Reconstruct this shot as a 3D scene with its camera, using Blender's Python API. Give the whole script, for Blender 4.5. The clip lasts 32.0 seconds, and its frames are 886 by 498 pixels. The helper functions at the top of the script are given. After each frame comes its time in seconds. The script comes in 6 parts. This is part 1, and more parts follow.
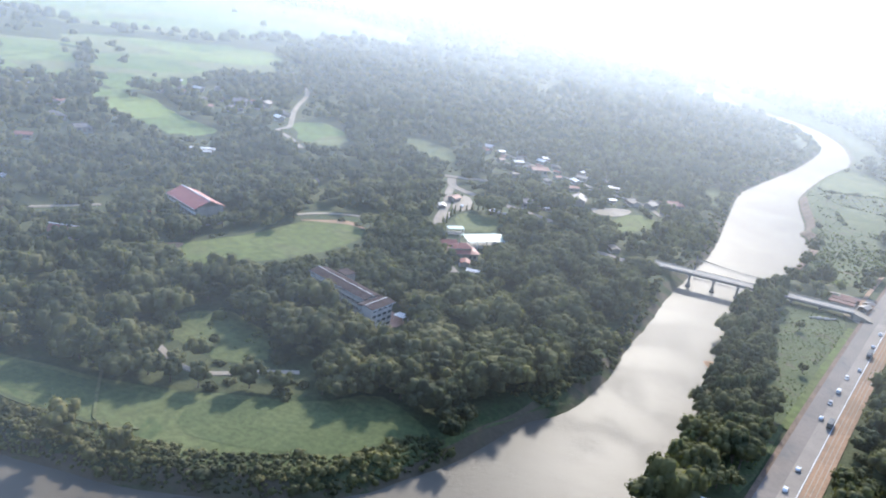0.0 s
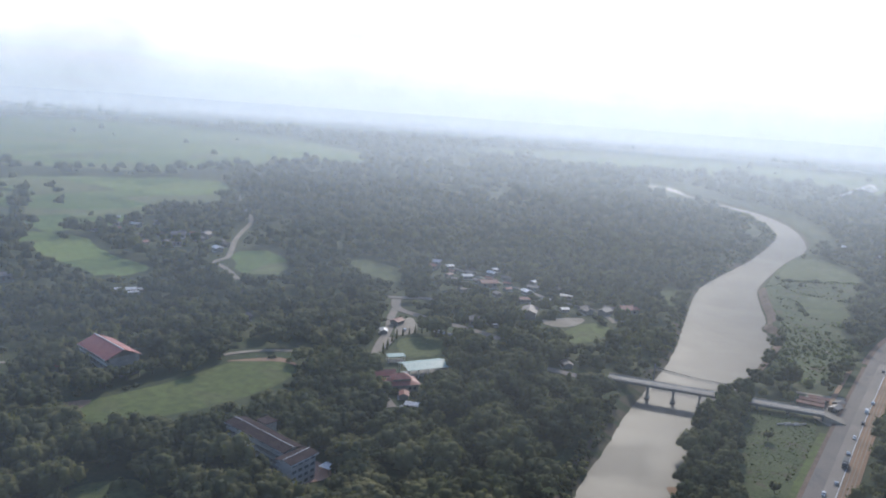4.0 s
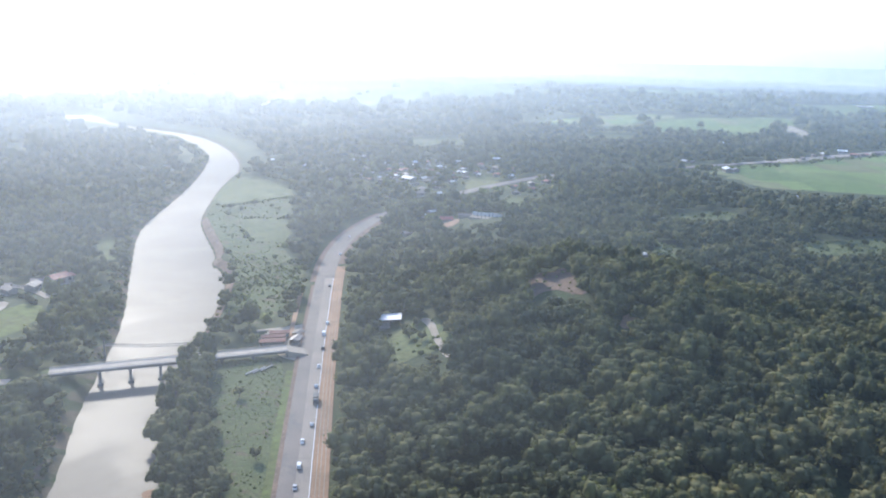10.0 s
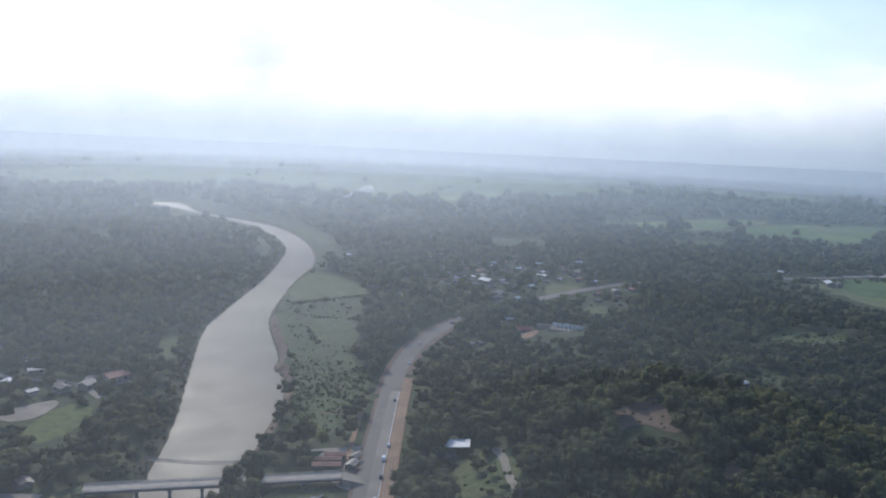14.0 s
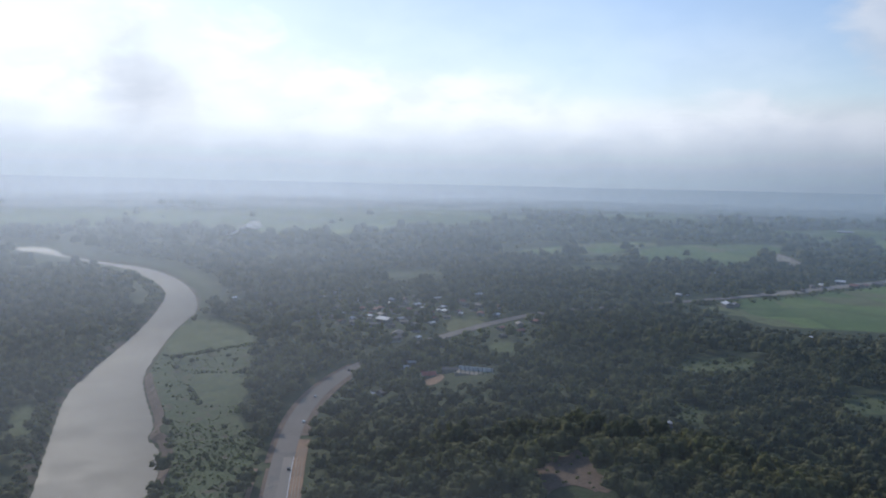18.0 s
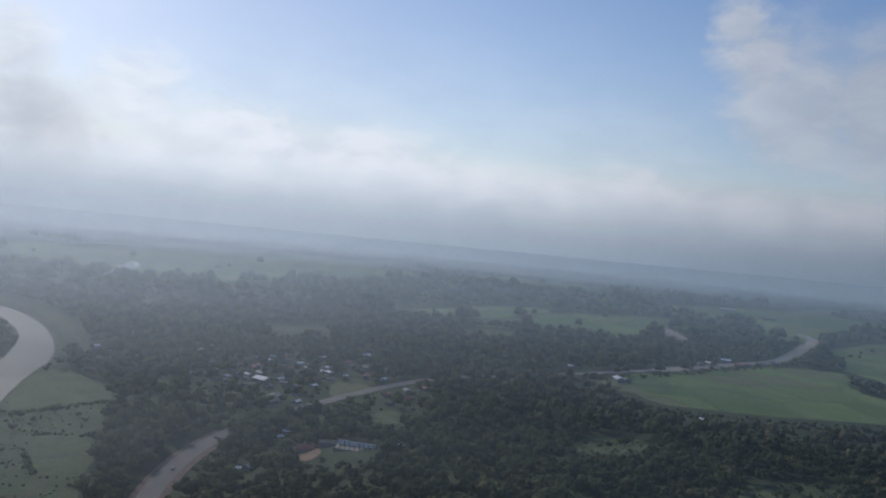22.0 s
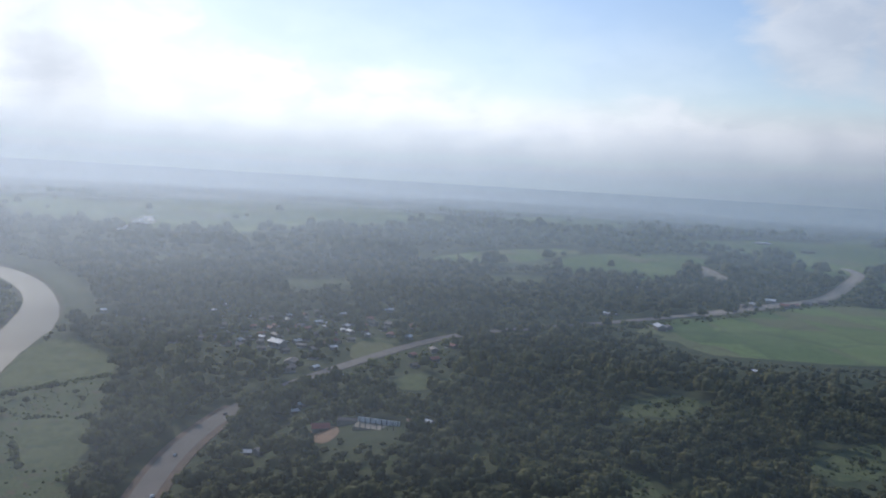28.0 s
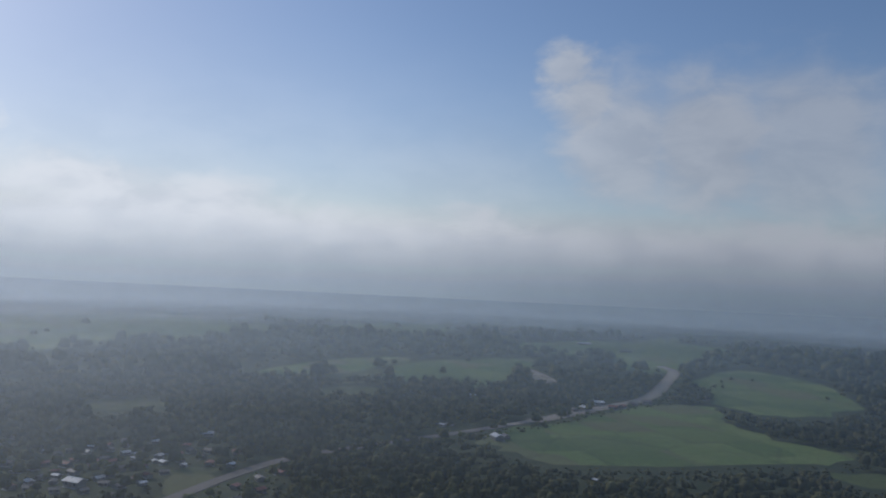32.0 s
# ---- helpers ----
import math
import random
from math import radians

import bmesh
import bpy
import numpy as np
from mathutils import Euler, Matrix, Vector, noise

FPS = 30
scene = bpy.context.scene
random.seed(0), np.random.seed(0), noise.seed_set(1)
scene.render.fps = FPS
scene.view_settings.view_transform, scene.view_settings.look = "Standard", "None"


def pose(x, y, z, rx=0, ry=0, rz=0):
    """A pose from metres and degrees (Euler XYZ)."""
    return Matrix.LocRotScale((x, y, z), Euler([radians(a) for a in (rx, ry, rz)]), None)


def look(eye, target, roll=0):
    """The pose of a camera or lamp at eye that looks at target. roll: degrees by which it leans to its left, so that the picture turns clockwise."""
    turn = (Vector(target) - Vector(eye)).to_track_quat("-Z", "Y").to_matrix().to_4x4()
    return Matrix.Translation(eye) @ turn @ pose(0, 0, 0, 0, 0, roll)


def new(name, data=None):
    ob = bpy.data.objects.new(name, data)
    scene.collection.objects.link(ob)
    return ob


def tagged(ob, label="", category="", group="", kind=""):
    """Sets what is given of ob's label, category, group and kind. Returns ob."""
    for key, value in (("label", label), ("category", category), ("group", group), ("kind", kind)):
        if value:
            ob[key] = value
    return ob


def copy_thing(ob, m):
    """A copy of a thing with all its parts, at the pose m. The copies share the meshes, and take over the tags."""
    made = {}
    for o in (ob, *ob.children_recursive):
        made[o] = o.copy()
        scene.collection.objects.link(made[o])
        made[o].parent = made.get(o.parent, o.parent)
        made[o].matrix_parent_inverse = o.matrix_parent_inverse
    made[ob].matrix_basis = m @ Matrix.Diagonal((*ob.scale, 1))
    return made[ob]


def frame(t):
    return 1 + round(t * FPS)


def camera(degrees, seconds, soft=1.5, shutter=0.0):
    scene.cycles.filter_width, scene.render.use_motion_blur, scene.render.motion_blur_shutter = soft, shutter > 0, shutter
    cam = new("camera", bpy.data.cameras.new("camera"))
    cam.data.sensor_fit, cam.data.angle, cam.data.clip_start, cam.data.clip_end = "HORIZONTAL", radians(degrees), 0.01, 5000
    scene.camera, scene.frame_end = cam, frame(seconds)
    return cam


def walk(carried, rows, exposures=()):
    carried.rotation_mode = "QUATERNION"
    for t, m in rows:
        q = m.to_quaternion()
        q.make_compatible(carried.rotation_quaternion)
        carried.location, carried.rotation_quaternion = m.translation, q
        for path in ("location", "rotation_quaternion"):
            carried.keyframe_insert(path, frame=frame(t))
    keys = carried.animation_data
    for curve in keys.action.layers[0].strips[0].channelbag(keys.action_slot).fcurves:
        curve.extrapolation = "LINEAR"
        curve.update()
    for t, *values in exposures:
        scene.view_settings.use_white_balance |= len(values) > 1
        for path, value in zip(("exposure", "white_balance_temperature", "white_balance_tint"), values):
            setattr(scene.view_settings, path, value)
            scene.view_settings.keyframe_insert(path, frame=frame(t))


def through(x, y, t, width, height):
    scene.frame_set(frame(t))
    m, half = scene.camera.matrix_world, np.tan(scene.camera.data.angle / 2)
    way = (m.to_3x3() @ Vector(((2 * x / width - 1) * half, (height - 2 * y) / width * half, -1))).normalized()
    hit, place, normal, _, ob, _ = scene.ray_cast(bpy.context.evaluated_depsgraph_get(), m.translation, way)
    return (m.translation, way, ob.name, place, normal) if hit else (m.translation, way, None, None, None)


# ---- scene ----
cam = camera(56.42, 32.0, soft=1.9)
PATH = [
    (0, (16.5, -74.43, 145.68), (-45.09, -2.15, 114.34), 8.25),
    (0.5, (15.98, -70.0, 146.16), (-46.17, 1.39, 113.89), 7.18),
    (1, (15.37, -65.56, 146.46), (-51.04, 3.02, 116.7), 4.96),
    (1.5, (15.03, -61.61, 147.22), (-58.11, -0.08, 117.82), 3.98),
    (2, (15.08, -57.5, 148.13), (-62.93, -0.87, 121.52), 3.76),
    (2.5, (14.97, -53.0, 148.72), (-64.31, 3.02, 124.72), 3.77),
    (3, (14.42, -48.27, 148.94), (-64.0, 10.48, 128.97), 5.06),
    (3.5, (13.52, -43.58, 148.96), (-62.1, 18.97, 129.73), 5.12),
    (4, (12.22, -38.71, 149.31), (-50.18, 37.23, 130.86), 4.05),
    (4.5, (10.57, -34.31, 150.43), (-31.78, 53.84, 129.51), 3.33),
    (6.5, (3.25, -24.0, 155.37), (-10.13, 70.53, 125.63), 1.04),
    (7, (2.55, -19.97, 155.73), (-7.65, 75.04, 126.24), 2.95),
    (7.5, (2.22, -14.94, 155.96), (-4.16, 80.23, 125.93), 3.27),
    (8, (1.23, -9.69, 156.1), (3.16, 86.98, 130.56), 3.02),
    (8.5, (0.56, -4.65, 156.47), (2.81, 92.09, 131.24), 2.92),
    (9, (0.04, 0.07, 157.18), (0.04, 95.9, 128.62), 2.78),
    (9.5, (-0.52, 4.74, 157.89), (-2.77, 100.74, 130.01), 1.78),
    (10, (-1.05, 9.57, 158.5), (-3.4, 106.31, 133.28), 1.44),
    (10.5, (-1.66, 14.4, 158.83), (-4.21, 111.85, 136.5), 1.66),
    (11, (-2.17, 19.34, 159.35), (-5.18, 117.18, 138.88), 1.21),
    (11.5, (-2.34, 24.24, 159.92), (-6.05, 122.32, 140.77), 0.22),
    (12, (-2.43, 28.98, 160.41), (-6.29, 127.41, 143.23), -0.37),
    (12.5, (-2.56, 33.91, 160.96), (-6.57, 132.5, 144.66), 0.95),
    (13, (-2.65, 39.46, 161.26), (-7.12, 138.28, 146.64), 1.02),
    (13.5, (-2.93, 44.61, 161.33), (-10.37, 143.28, 146.88), 1.65),
    (14, (-2.97, 49.61, 161.65), (-15.22, 147.78, 147.03), 2.74),
    (14.5, (-3.15, 54.9, 161.89), (-12.51, 152.9, 144.35), 4.28),
    (16.5, (-8.67, 79.4, 162.51), (-16.68, 177.68, 145.85), 1.27),
    (17, (-9.28, 85.34, 162.6), (-17.86, 184.09, 149.36), -0.18),
    (17.5, (-9.23, 91.16, 162.54), (-13.3, 190.35, 150.52), 0.35),
    (18, (-8.94, 96.63, 162.48), (-8.51, 196.06, 151.78), 1.28),
    (18.5, (-8.36, 101.97, 162.76), (-5.26, 201.54, 154.07), 2.48),
    (19, (-7.69, 107.11, 163.24), (-1.17, 206.74, 157.63), 3.90),
    (19.5, (-7.25, 112.22, 163.55), (2.73, 211.67, 160.37), 4.61),
    (20, (-7.0, 117.33, 163.77), (6.01, 216.45, 161.17), 5.04),
    (20.5, (-6.73, 122.45, 164.08), (7.06, 221.37, 159.2), 5.46),
    (21, (-6.5, 127.85, 164.52), (8.28, 226.65, 159.93), 6.33),
    (21.5, (-6.32, 133.27, 164.71), (8.86, 232.01, 160.21), 6.84),
    (22, (-5.91, 138.53, 164.81), (6.87, 237.65, 161.34), 5.47),
    (22.5, (-5.34, 143.97, 164.78), (6.28, 243.23, 161.32), 4.67),
    (23, (-4.64, 149.81, 164.64), (6.66, 249.12, 161.6), 3.47),
    (23.5, (-3.9, 155.99, 164.3), (8.36, 255.17, 160.77), 3.37),
    (24, (-3.1, 162.41, 163.89), (11.64, 261.27, 160.68), 3.88),
    (24.5, (-2.32, 168.64, 163.65), (14.23, 267.2, 160.25), 4.55),
    (25, (-1.8, 174.4, 163.69), (16.4, 272.54, 157.46), 5.05),
    (25.5, (-1.3, 179.54, 164.07), (16.77, 277.25, 152.9), 3.98),
    (27.5, (-0.01, 198.02, 167.39), (11.64, 296.64, 155.64), 4.43),
    (28, (0.42, 202.65, 168.22), (10.89, 301.5, 157.3), 3.44),
    (28.5, (1.04, 207.28, 168.73), (9.11, 306.74, 162.31), 2.72),
    (29, (1.48, 212.1, 169.7), (7.48, 311.74, 163.74), 2.09),
    (29.5, (1.63, 216.73, 170.34), (7.27, 316.5, 166.62), 1.25),
    (30, (1.88, 221.4, 170.9), (10.79, 320.96, 167.86), 0.66),
    (30.5, (2.45, 225.96, 171.34), (14.6, 325.21, 170.13), 0.07),
    (31, (2.78, 230.43, 171.63), (20.44, 328.85, 170.2), 0.81),
    (31.5, (2.59, 234.77, 171.39), (27.69, 331.53, 173.94), 1.67),
    (32, (2.45, 239.16, 170.81), (32.75, 334.41, 173.65), 2.76),
]
EXPOSURES = [(0.0, 1.3, 5950, 10), (2.0, 1.25, 5950, 10), (3.0, 0.78, 5950, 10), (4.0, 0.12, 5950, 10), (6.5, 1.15, 5850, 10), (9.5, 1.15, 5850, 10), (11.0, 0.66, 5880, 10), (12.0, 0.33, 5900, 10), (13.0, 0.05, 5850, 10), (14.0, -0.12, 5800, 10), (17.0, -0.15, 5800, 10), (18.0, -0.45, 5750, 10), (19.0, -0.7, 5750, 10), (20.0, -0.9, 5800, 10), (22.0, -0.85, 5800, 10), (23.5, -0.85, 5800, 10), (25.0, -0.8, 5850, 10), (28.0, -0.4, 5850, 10), (29.5, -0.9, 5800, 10), (31.0, -1.0, 5800, 10), (32.0, -1.05, 5800, 10)]
walk(cam, [(t, look(eye, target, roll)) for t, eye, target, roll in PATH], EXPOSURES)

# ---- sky, sun ----
SUN_AZ, SUN_EL = radians(-26.4), radians(30.0)
SUN_DIR = Vector((math.sin(SUN_AZ) * math.cos(SUN_EL), math.cos(SUN_AZ) * math.cos(SUN_EL), math.sin(SUN_EL)))
sun = new("sun", bpy.data.lights.new("sun", "SUN"))
sun.data.energy, sun.data.angle, sun.data.color = 2.75, radians(4.0), (1.0, 0.90, 0.75)
sun.matrix_world = look(SUN_DIR * 1000, (0, 0, 0))


class Nodes:
    """Short hand for node trees."""

    def __init__(self, tree, clear=True):
        self.tree = tree
        if clear:
            tree.nodes.clear()

    def add(self, kind, **given):
        node = self.tree.nodes.new(kind)
        for key, value in given.items():
            if key == "blend":
                node.blend_type = value
            elif key == "op":
                node.operation = value
            elif key == "data":
                node.data_type = value
            elif key == "clamp":
                node.use_clamp = value
        return node

    def put(self, value, socket):
        if isinstance(value, bpy.types.NodeSocket):
            self.tree.links.new(value, socket)
        elif isinstance(value, tuple) and len(value) == 3 and socket.type == "RGBA":
            socket.default_value = (*value, 1)
        else:
            socket.default_value = value

    def math(self, op, a, b=0.0, c=None, clamp=False):
        node = self.add("ShaderNodeMath", op=op, clamp=clamp)
        self.put(a, node.inputs[0])
        self.put(b, node.inputs[1])
        if c is not None:
            self.put(c, node.inputs[2])
        return node.outputs[0]

    def vmath(self, op, a, b):
        node = self.add("ShaderNodeVectorMath", op=op)
        self.put(a, node.inputs[0])
        self.put(b, node.inputs[1])
        return node.outputs["Value"] if op in ("DOT_PRODUCT", "LENGTH", "DISTANCE") else node.outputs["Vector"]

    def mix(self, fac, a, b, blend="MIX"):
        node = self.add("ShaderNodeMix", data="RGBA", blend=blend)
        self.put(fac, node.inputs[0])
        self.put(a, node.inputs[6])
        self.put(b, node.inputs[7])
        return node.outputs[2]

    def noise(self, vector, scale, detail=4.0, rough=0.55, distortion=0.0):
        node = self.add("ShaderNodeTexNoise")
        self.put(vector, node.inputs["Vector"])
        node.inputs["Scale"].default_value = scale
        node.inputs["Detail"].default_value = detail
        node.inputs["Roughness"].default_value = rough
        node.inputs["Distortion"].default_value = distortion
        return node.outputs["Fac"]

    def step(self, value, low, high, a=0.0, b=1.0):
        node = self.add("ShaderNodeMapRange")
        node.interpolation_type = "SMOOTHSTEP"
        self.put(value, node.inputs[0])
        for n, v in zip((1, 2, 3, 4), (low, high, a, b)):
            self.put(v, node.inputs[n])
        return node.outputs[0]


def build_world():
    world = bpy.data.worlds.new("sky")
    world.use_nodes = True
    scene.world = world
    n = Nodes(world.node_tree)
    sky = n.add("ShaderNodeTexSky")
    sky.sky_type, sky.sun_disc = "NISHITA", False
    sky.sun_elevation, sky.sun_rotation = SUN_EL, SUN_AZ
    sky.altitude, sky.air_density, sky.dust_density, sky.ozone_density = 150, 1.0, 0.9, 1.4
    way = n.add("ShaderNodeTexCoord").outputs["Generated"]
    part = n.add("ShaderNodeSeparateXYZ")
    n.put(way, part.inputs[0])
    up = part.outputs["Z"]
    flat_sun = (math.sin(SUN_AZ), math.cos(SUN_AZ), 0.0)
    toward = n.vmath("DOT_PRODUCT", way, flat_sun)
    glow = n.step(toward, 0.40, 1.0)
    # a bank of cloud round the horizon, piled higher towards the sun
    squeezed = n.vmath("MULTIPLY", way, (1.0, 1.0, 1.9))
    broad = n.noise(squeezed, 4.5, 5.0, 0.5, 0.2)
    fine = n.noise(squeezed, 13.0, 5.0, 0.55, 0.3)
    near_sun = n.step(toward, 0.76, 1.0)
    top = n.math("MULTIPLY_ADD", near_sun, 0.055, 0.055)
    top = n.math("ADD", top, n.math("MULTIPLY_ADD", broad, 0.20, -0.10))
    top = n.math("ADD", top, n.math("MULTIPLY_ADD", fine, 0.07, -0.035))
    mask = n.step(n.math("SUBTRACT", up, top), 0.045, -0.035)
    # thin veil above the bank
    veil = n.math("MULTIPLY", n.step(up, 0.30, 0.04, 0.0, 0.40), n.step(broad, 0.3, 0.7, 0.6, 1.1))
    # a few single heaps
    for az, el, wide, gain in CLOUDS:
        a, e = radians(az), radians(el)
        off = n.vmath("DISTANCE", way, (math.sin(a) * math.cos(e), math.cos(a) * math.cos(e), math.sin(e)))
        off = n.math("ADD", off, n.math("MULTIPLY_ADD", fine, -0.10, 0.05))
        off = n.math("ADD", off, n.math("MULTIPLY_ADD", broad, -0.08, 0.04))
        mask = n.math("MAXIMUM", mask, n.step(off, wide * 1.25, wide * 0.35, 0.0, gain))
    mask = n.math("MAXIMUM", n.math("MAXIMUM", mask, veil), n.step(up, 0.105, 0.04))
    bright = n.mix(glow, (0.74, 0.75, 0.78), (1.46, 1.46, 1.45))
    shade = n.mix(n.step(fine, 0.32, 0.66), (0.90, 0.91, 0.93), (1.06, 1.05, 1.04))
    cloud = n.mix(1.0, bright, shade, "MULTIPLY")
    # greyer towards the cloud base
    cloud = n.mix(n.step(up, 0.055, -0.03, 0.0, 0.95), cloud, n.mix(glow, (0.36, 0.415, 0.465), (0.84, 0.90, 0.95)))
    # shaded undersides
    for az, el, wide, gain in UNDERSIDES:
        a, e = radians(az), radians(el)
        off = n.vmath("DISTANCE", way, (math.sin(a) * math.cos(e), math.cos(a) * math.cos(e), math.sin(e)))
        off = n.math("ADD", off, n.math("MULTIPLY_ADD", n.noise(way, 16.0, 3.0), -0.10, 0.05))
        cloud = n.mix(n.step(off, wide, 0.0, 0.0, gain), cloud, (0.50, 0.52, 0.56))
    clear = n.mix(1.0, sky.outputs[0], (0.138, 0.141, 0.152), "MULTIPLY")
    clear = n.mix(1.0, clear, n.mix(near_sun, (1.0, 1.0, 1.0), (0.78, 0.80, 0.84)), "MULTIPLY")
    back = n.add("ShaderNodeBackground")
    n.put(n.mix(mask, clear, cloud), back.inputs["Color"])
    back.inputs["Strength"].default_value = 1.0
    out = n.add("ShaderNodeOutputWorld")
    n.put(back.outputs[0], out.inputs[0])


UNDERSIDES = [(-19.4, 4.0, 0.10, 0.36), (-46.5, 3.6, 0.09, 0.45), (-62.0, 1.5, 0.11, 0.4)]
CLOUDS = [(25.7, 14.0, 0.040, 0.80), (27.0, 11.6, 0.06, 0.86), (29.5, 9.0, 0.10, 0.78), (35.0, 9.0, 0.10, 0.82), (41.0, 9.0, 0.11, 0.7), (-21.0, 8.6, 0.055, 0.95), (-14.0, 6.0, 0.07, 0.85)]
build_world()

# ---- materials ----
def material(name, base, other, scale, rough=0.85, fine=None, bump=0.0, bump_scale=None, third=None, metal=0.0, per_object=0.0, low=0.38, high=0.62, spec=0.3, grains=0.2):
    """A rough surface: two base colours in patches, a fine grain, an optional third colour in stains."""
    m = bpy.data.materials.new(name)
    m.use_nodes = True
    n = Nodes(m.node_tree)
    where = n.add("ShaderNodeNewGeometry").outputs["Position"]
    patches = n.noise(where, scale, 5.0, 0.6, 0.3)
    colour = n.mix(n.step(patches, low, high), base, other)
    if third:
        stain = n.noise(n.vmath("ADD", where, (31.0, 17.0, 5.0)), scale * 2.7, 6.0, 0.65, 0.6)
        colour = n.mix(n.step(stain, 0.52, 0.68), colour, third)
    grain = n.noise(where, fine or scale * 9, 3.0, 0.6)
    colour = n.mix(1.0, colour, n.mix(n.step(grain, 0.3, 0.7), (1 - grains * 1.1,) * 3, (1 + grains * 0.9,) * 3), "MULTIPLY")
    if per_object:
        own = n.add("ShaderNodeObjectInfo").outputs["Random"]
        colour = n.mix(1.0, colour, n.mix(own, (1 - per_object,) * 3, (1 + per_object,) * 3), "MULTIPLY")
    shader = n.add("ShaderNodeBsdfPrincipled")
    n.put(colour, shader.inputs["Base Color"])
    shader.inputs["Roughness"].default_value = rough
    shader.inputs["Metallic"].default_value = metal
    shader.inputs["Specular IOR Level"].default_value = spec
    if bump:
        node = n.add("ShaderNodeBump")
        node.inputs["Strength"].default_value = 0.8
        node.inputs["Distance"].default_value = bump
        n.put(n.noise(where, bump_scale or scale * 6, 4.0, 0.65), node.inputs["Height"])
        n.put(node.outputs[0], shader.inputs["Normal"])
    out = n.add("ShaderNodeOutputMaterial")
    n.put(shader.outputs[0], out.inputs[0])
    return m


def ground_material():
    m = material("ground_cover", (0.050, 0.062, 0.025), (0.074, 0.084, 0.034), 0.022, 0.95, fine=0.5, bump=0.5, bump_scale=0.35, third=(0.045, 0.068, 0.022))
    n = m.node_tree
    k = Nodes(n, False)
    shader = next(x for x in n.nodes if x.type == "BSDF_PRINCIPLED")
    had = shader.inputs["Base Color"].links[0].from_socket
    geo = k.add("ShaderNodeNewGeometry")
    part = k.add("ShaderNodeSeparateXYZ")
    k.put(geo.outputs["True Normal"], part.inputs[0])
    where = k.noise(geo.outputs["Position"], 0.06, 4.0, 0.6)
    steep = k.math("ADD", part.outputs["Z"], k.math("MULTIPLY_ADD", where, 0.30, -0.15))
    earth = k.mix(k.noise(geo.outputs["Position"], 0.4, 3.0), (0.085, 0.068, 0.044), (0.14, 0.108, 0.070))
    k.put(k.mix(k.step(steep, 0.86, 0.74), had, earth), shader.inputs["Base Color"])
    return m


def foliage(name, dark, light, yellow, through=0.38):
    """Leaves: tint by tree patch and by clump, a share of the light passing through."""
    m = bpy.data.materials.new(name)
    m.use_nodes = True
    n = Nodes(m.node_tree)
    geo = n.add("ShaderNodeNewGeometry")
    where = geo.outputs["Position"]
    tree = n.noise(where, 0.085, 3.0, 0.6)
    wood = n.noise(where, 0.012, 3.0, 0.6)
    colour = n.mix(n.step(tree, 0.34, 0.64), dark, light)
    stand = n.noise(n.vmath("ADD", where, (90.0, 40.0, 0.0)), 0.028, 3.0, 0.6)
    colour = n.mix(1.0, colour, n.mix(n.step(stand, 0.35, 0.65), (0.66, 0.72, 0.74), (1.22, 1.20, 1.10)), "MULTIPLY")
    colour = n.mix(n.step(n.math("ADD", n.math("MULTIPLY", wood, 0.6), n.math("MULTIPLY", tree, 0.4)), 0.50, 0.68), colour, yellow)
    tint = n.add("ShaderNodeAttribute")
    tint.attribute_name = "tint"
    own = n.math("FRACT", n.math("ADD", tint.outputs["Fac"], n.add("ShaderNodeObjectInfo").outputs["Random"]))
    colour = n.mix(1.0, colour, n.mix(own, (0.68, 0.72, 0.72), (1.42, 1.34, 1.25)), "MULTIPLY")
    colour = n.mix(n.step(own, 0.80, 0.98, 0.0, 0.5), colour, yellow)
    colour = n.mix(1.0, colour, n.mix(geo.outputs["Random Per Island"], (0.88, 0.89, 0.88), (1.12, 1.11, 1.08)), "MULTIPLY")
    one = n.add("ShaderNodeBsdfDiffuse")
    two = n.add("ShaderNodeBsdfTranslucent")
    gloss = n.add("ShaderNodeBsdfGlossy")
    gloss.inputs["Roughness"].default_value = 0.6
    n.put(colour, one.inputs["Color"])
    n.put(n.mix(1.0, colour, (1.2, 1.35, 0.8), "MULTIPLY"), two.inputs["Color"])
    gloss.inputs["Color"].default_value = (0.55, 0.60, 0.62, 1)
    mix = n.add("ShaderNodeMixShader")
    mix.inputs[0].default_value = through
    n.put(one.outputs[0], mix.inputs[1])
    n.put(two.outputs[0], mix.inputs[2])
    relief = n.add("ShaderNodeBump")
    relief.inputs["Strength"].default_value = 1.0
    relief.inputs["Distance"].default_value = 0.55
    n.put(n.noise(where, 1.5, 4.0, 0.7), relief.inputs["Height"])
    n.put(relief.outputs[0], one.inputs["Normal"])
    n.put(relief.outputs[0], gloss.inputs["Normal"])
    mix2 = n.add("ShaderNodeMixShader")
    mix2.inputs[0].default_value = 0.025
    n.put(mix.outputs[0], mix2.inputs[1])
    n.put(gloss.outputs[0], mix2.inputs[2])
    out = n.add("ShaderNodeOutputMaterial")
    n.put(mix2.outputs[0], out.inputs[0])
    return m


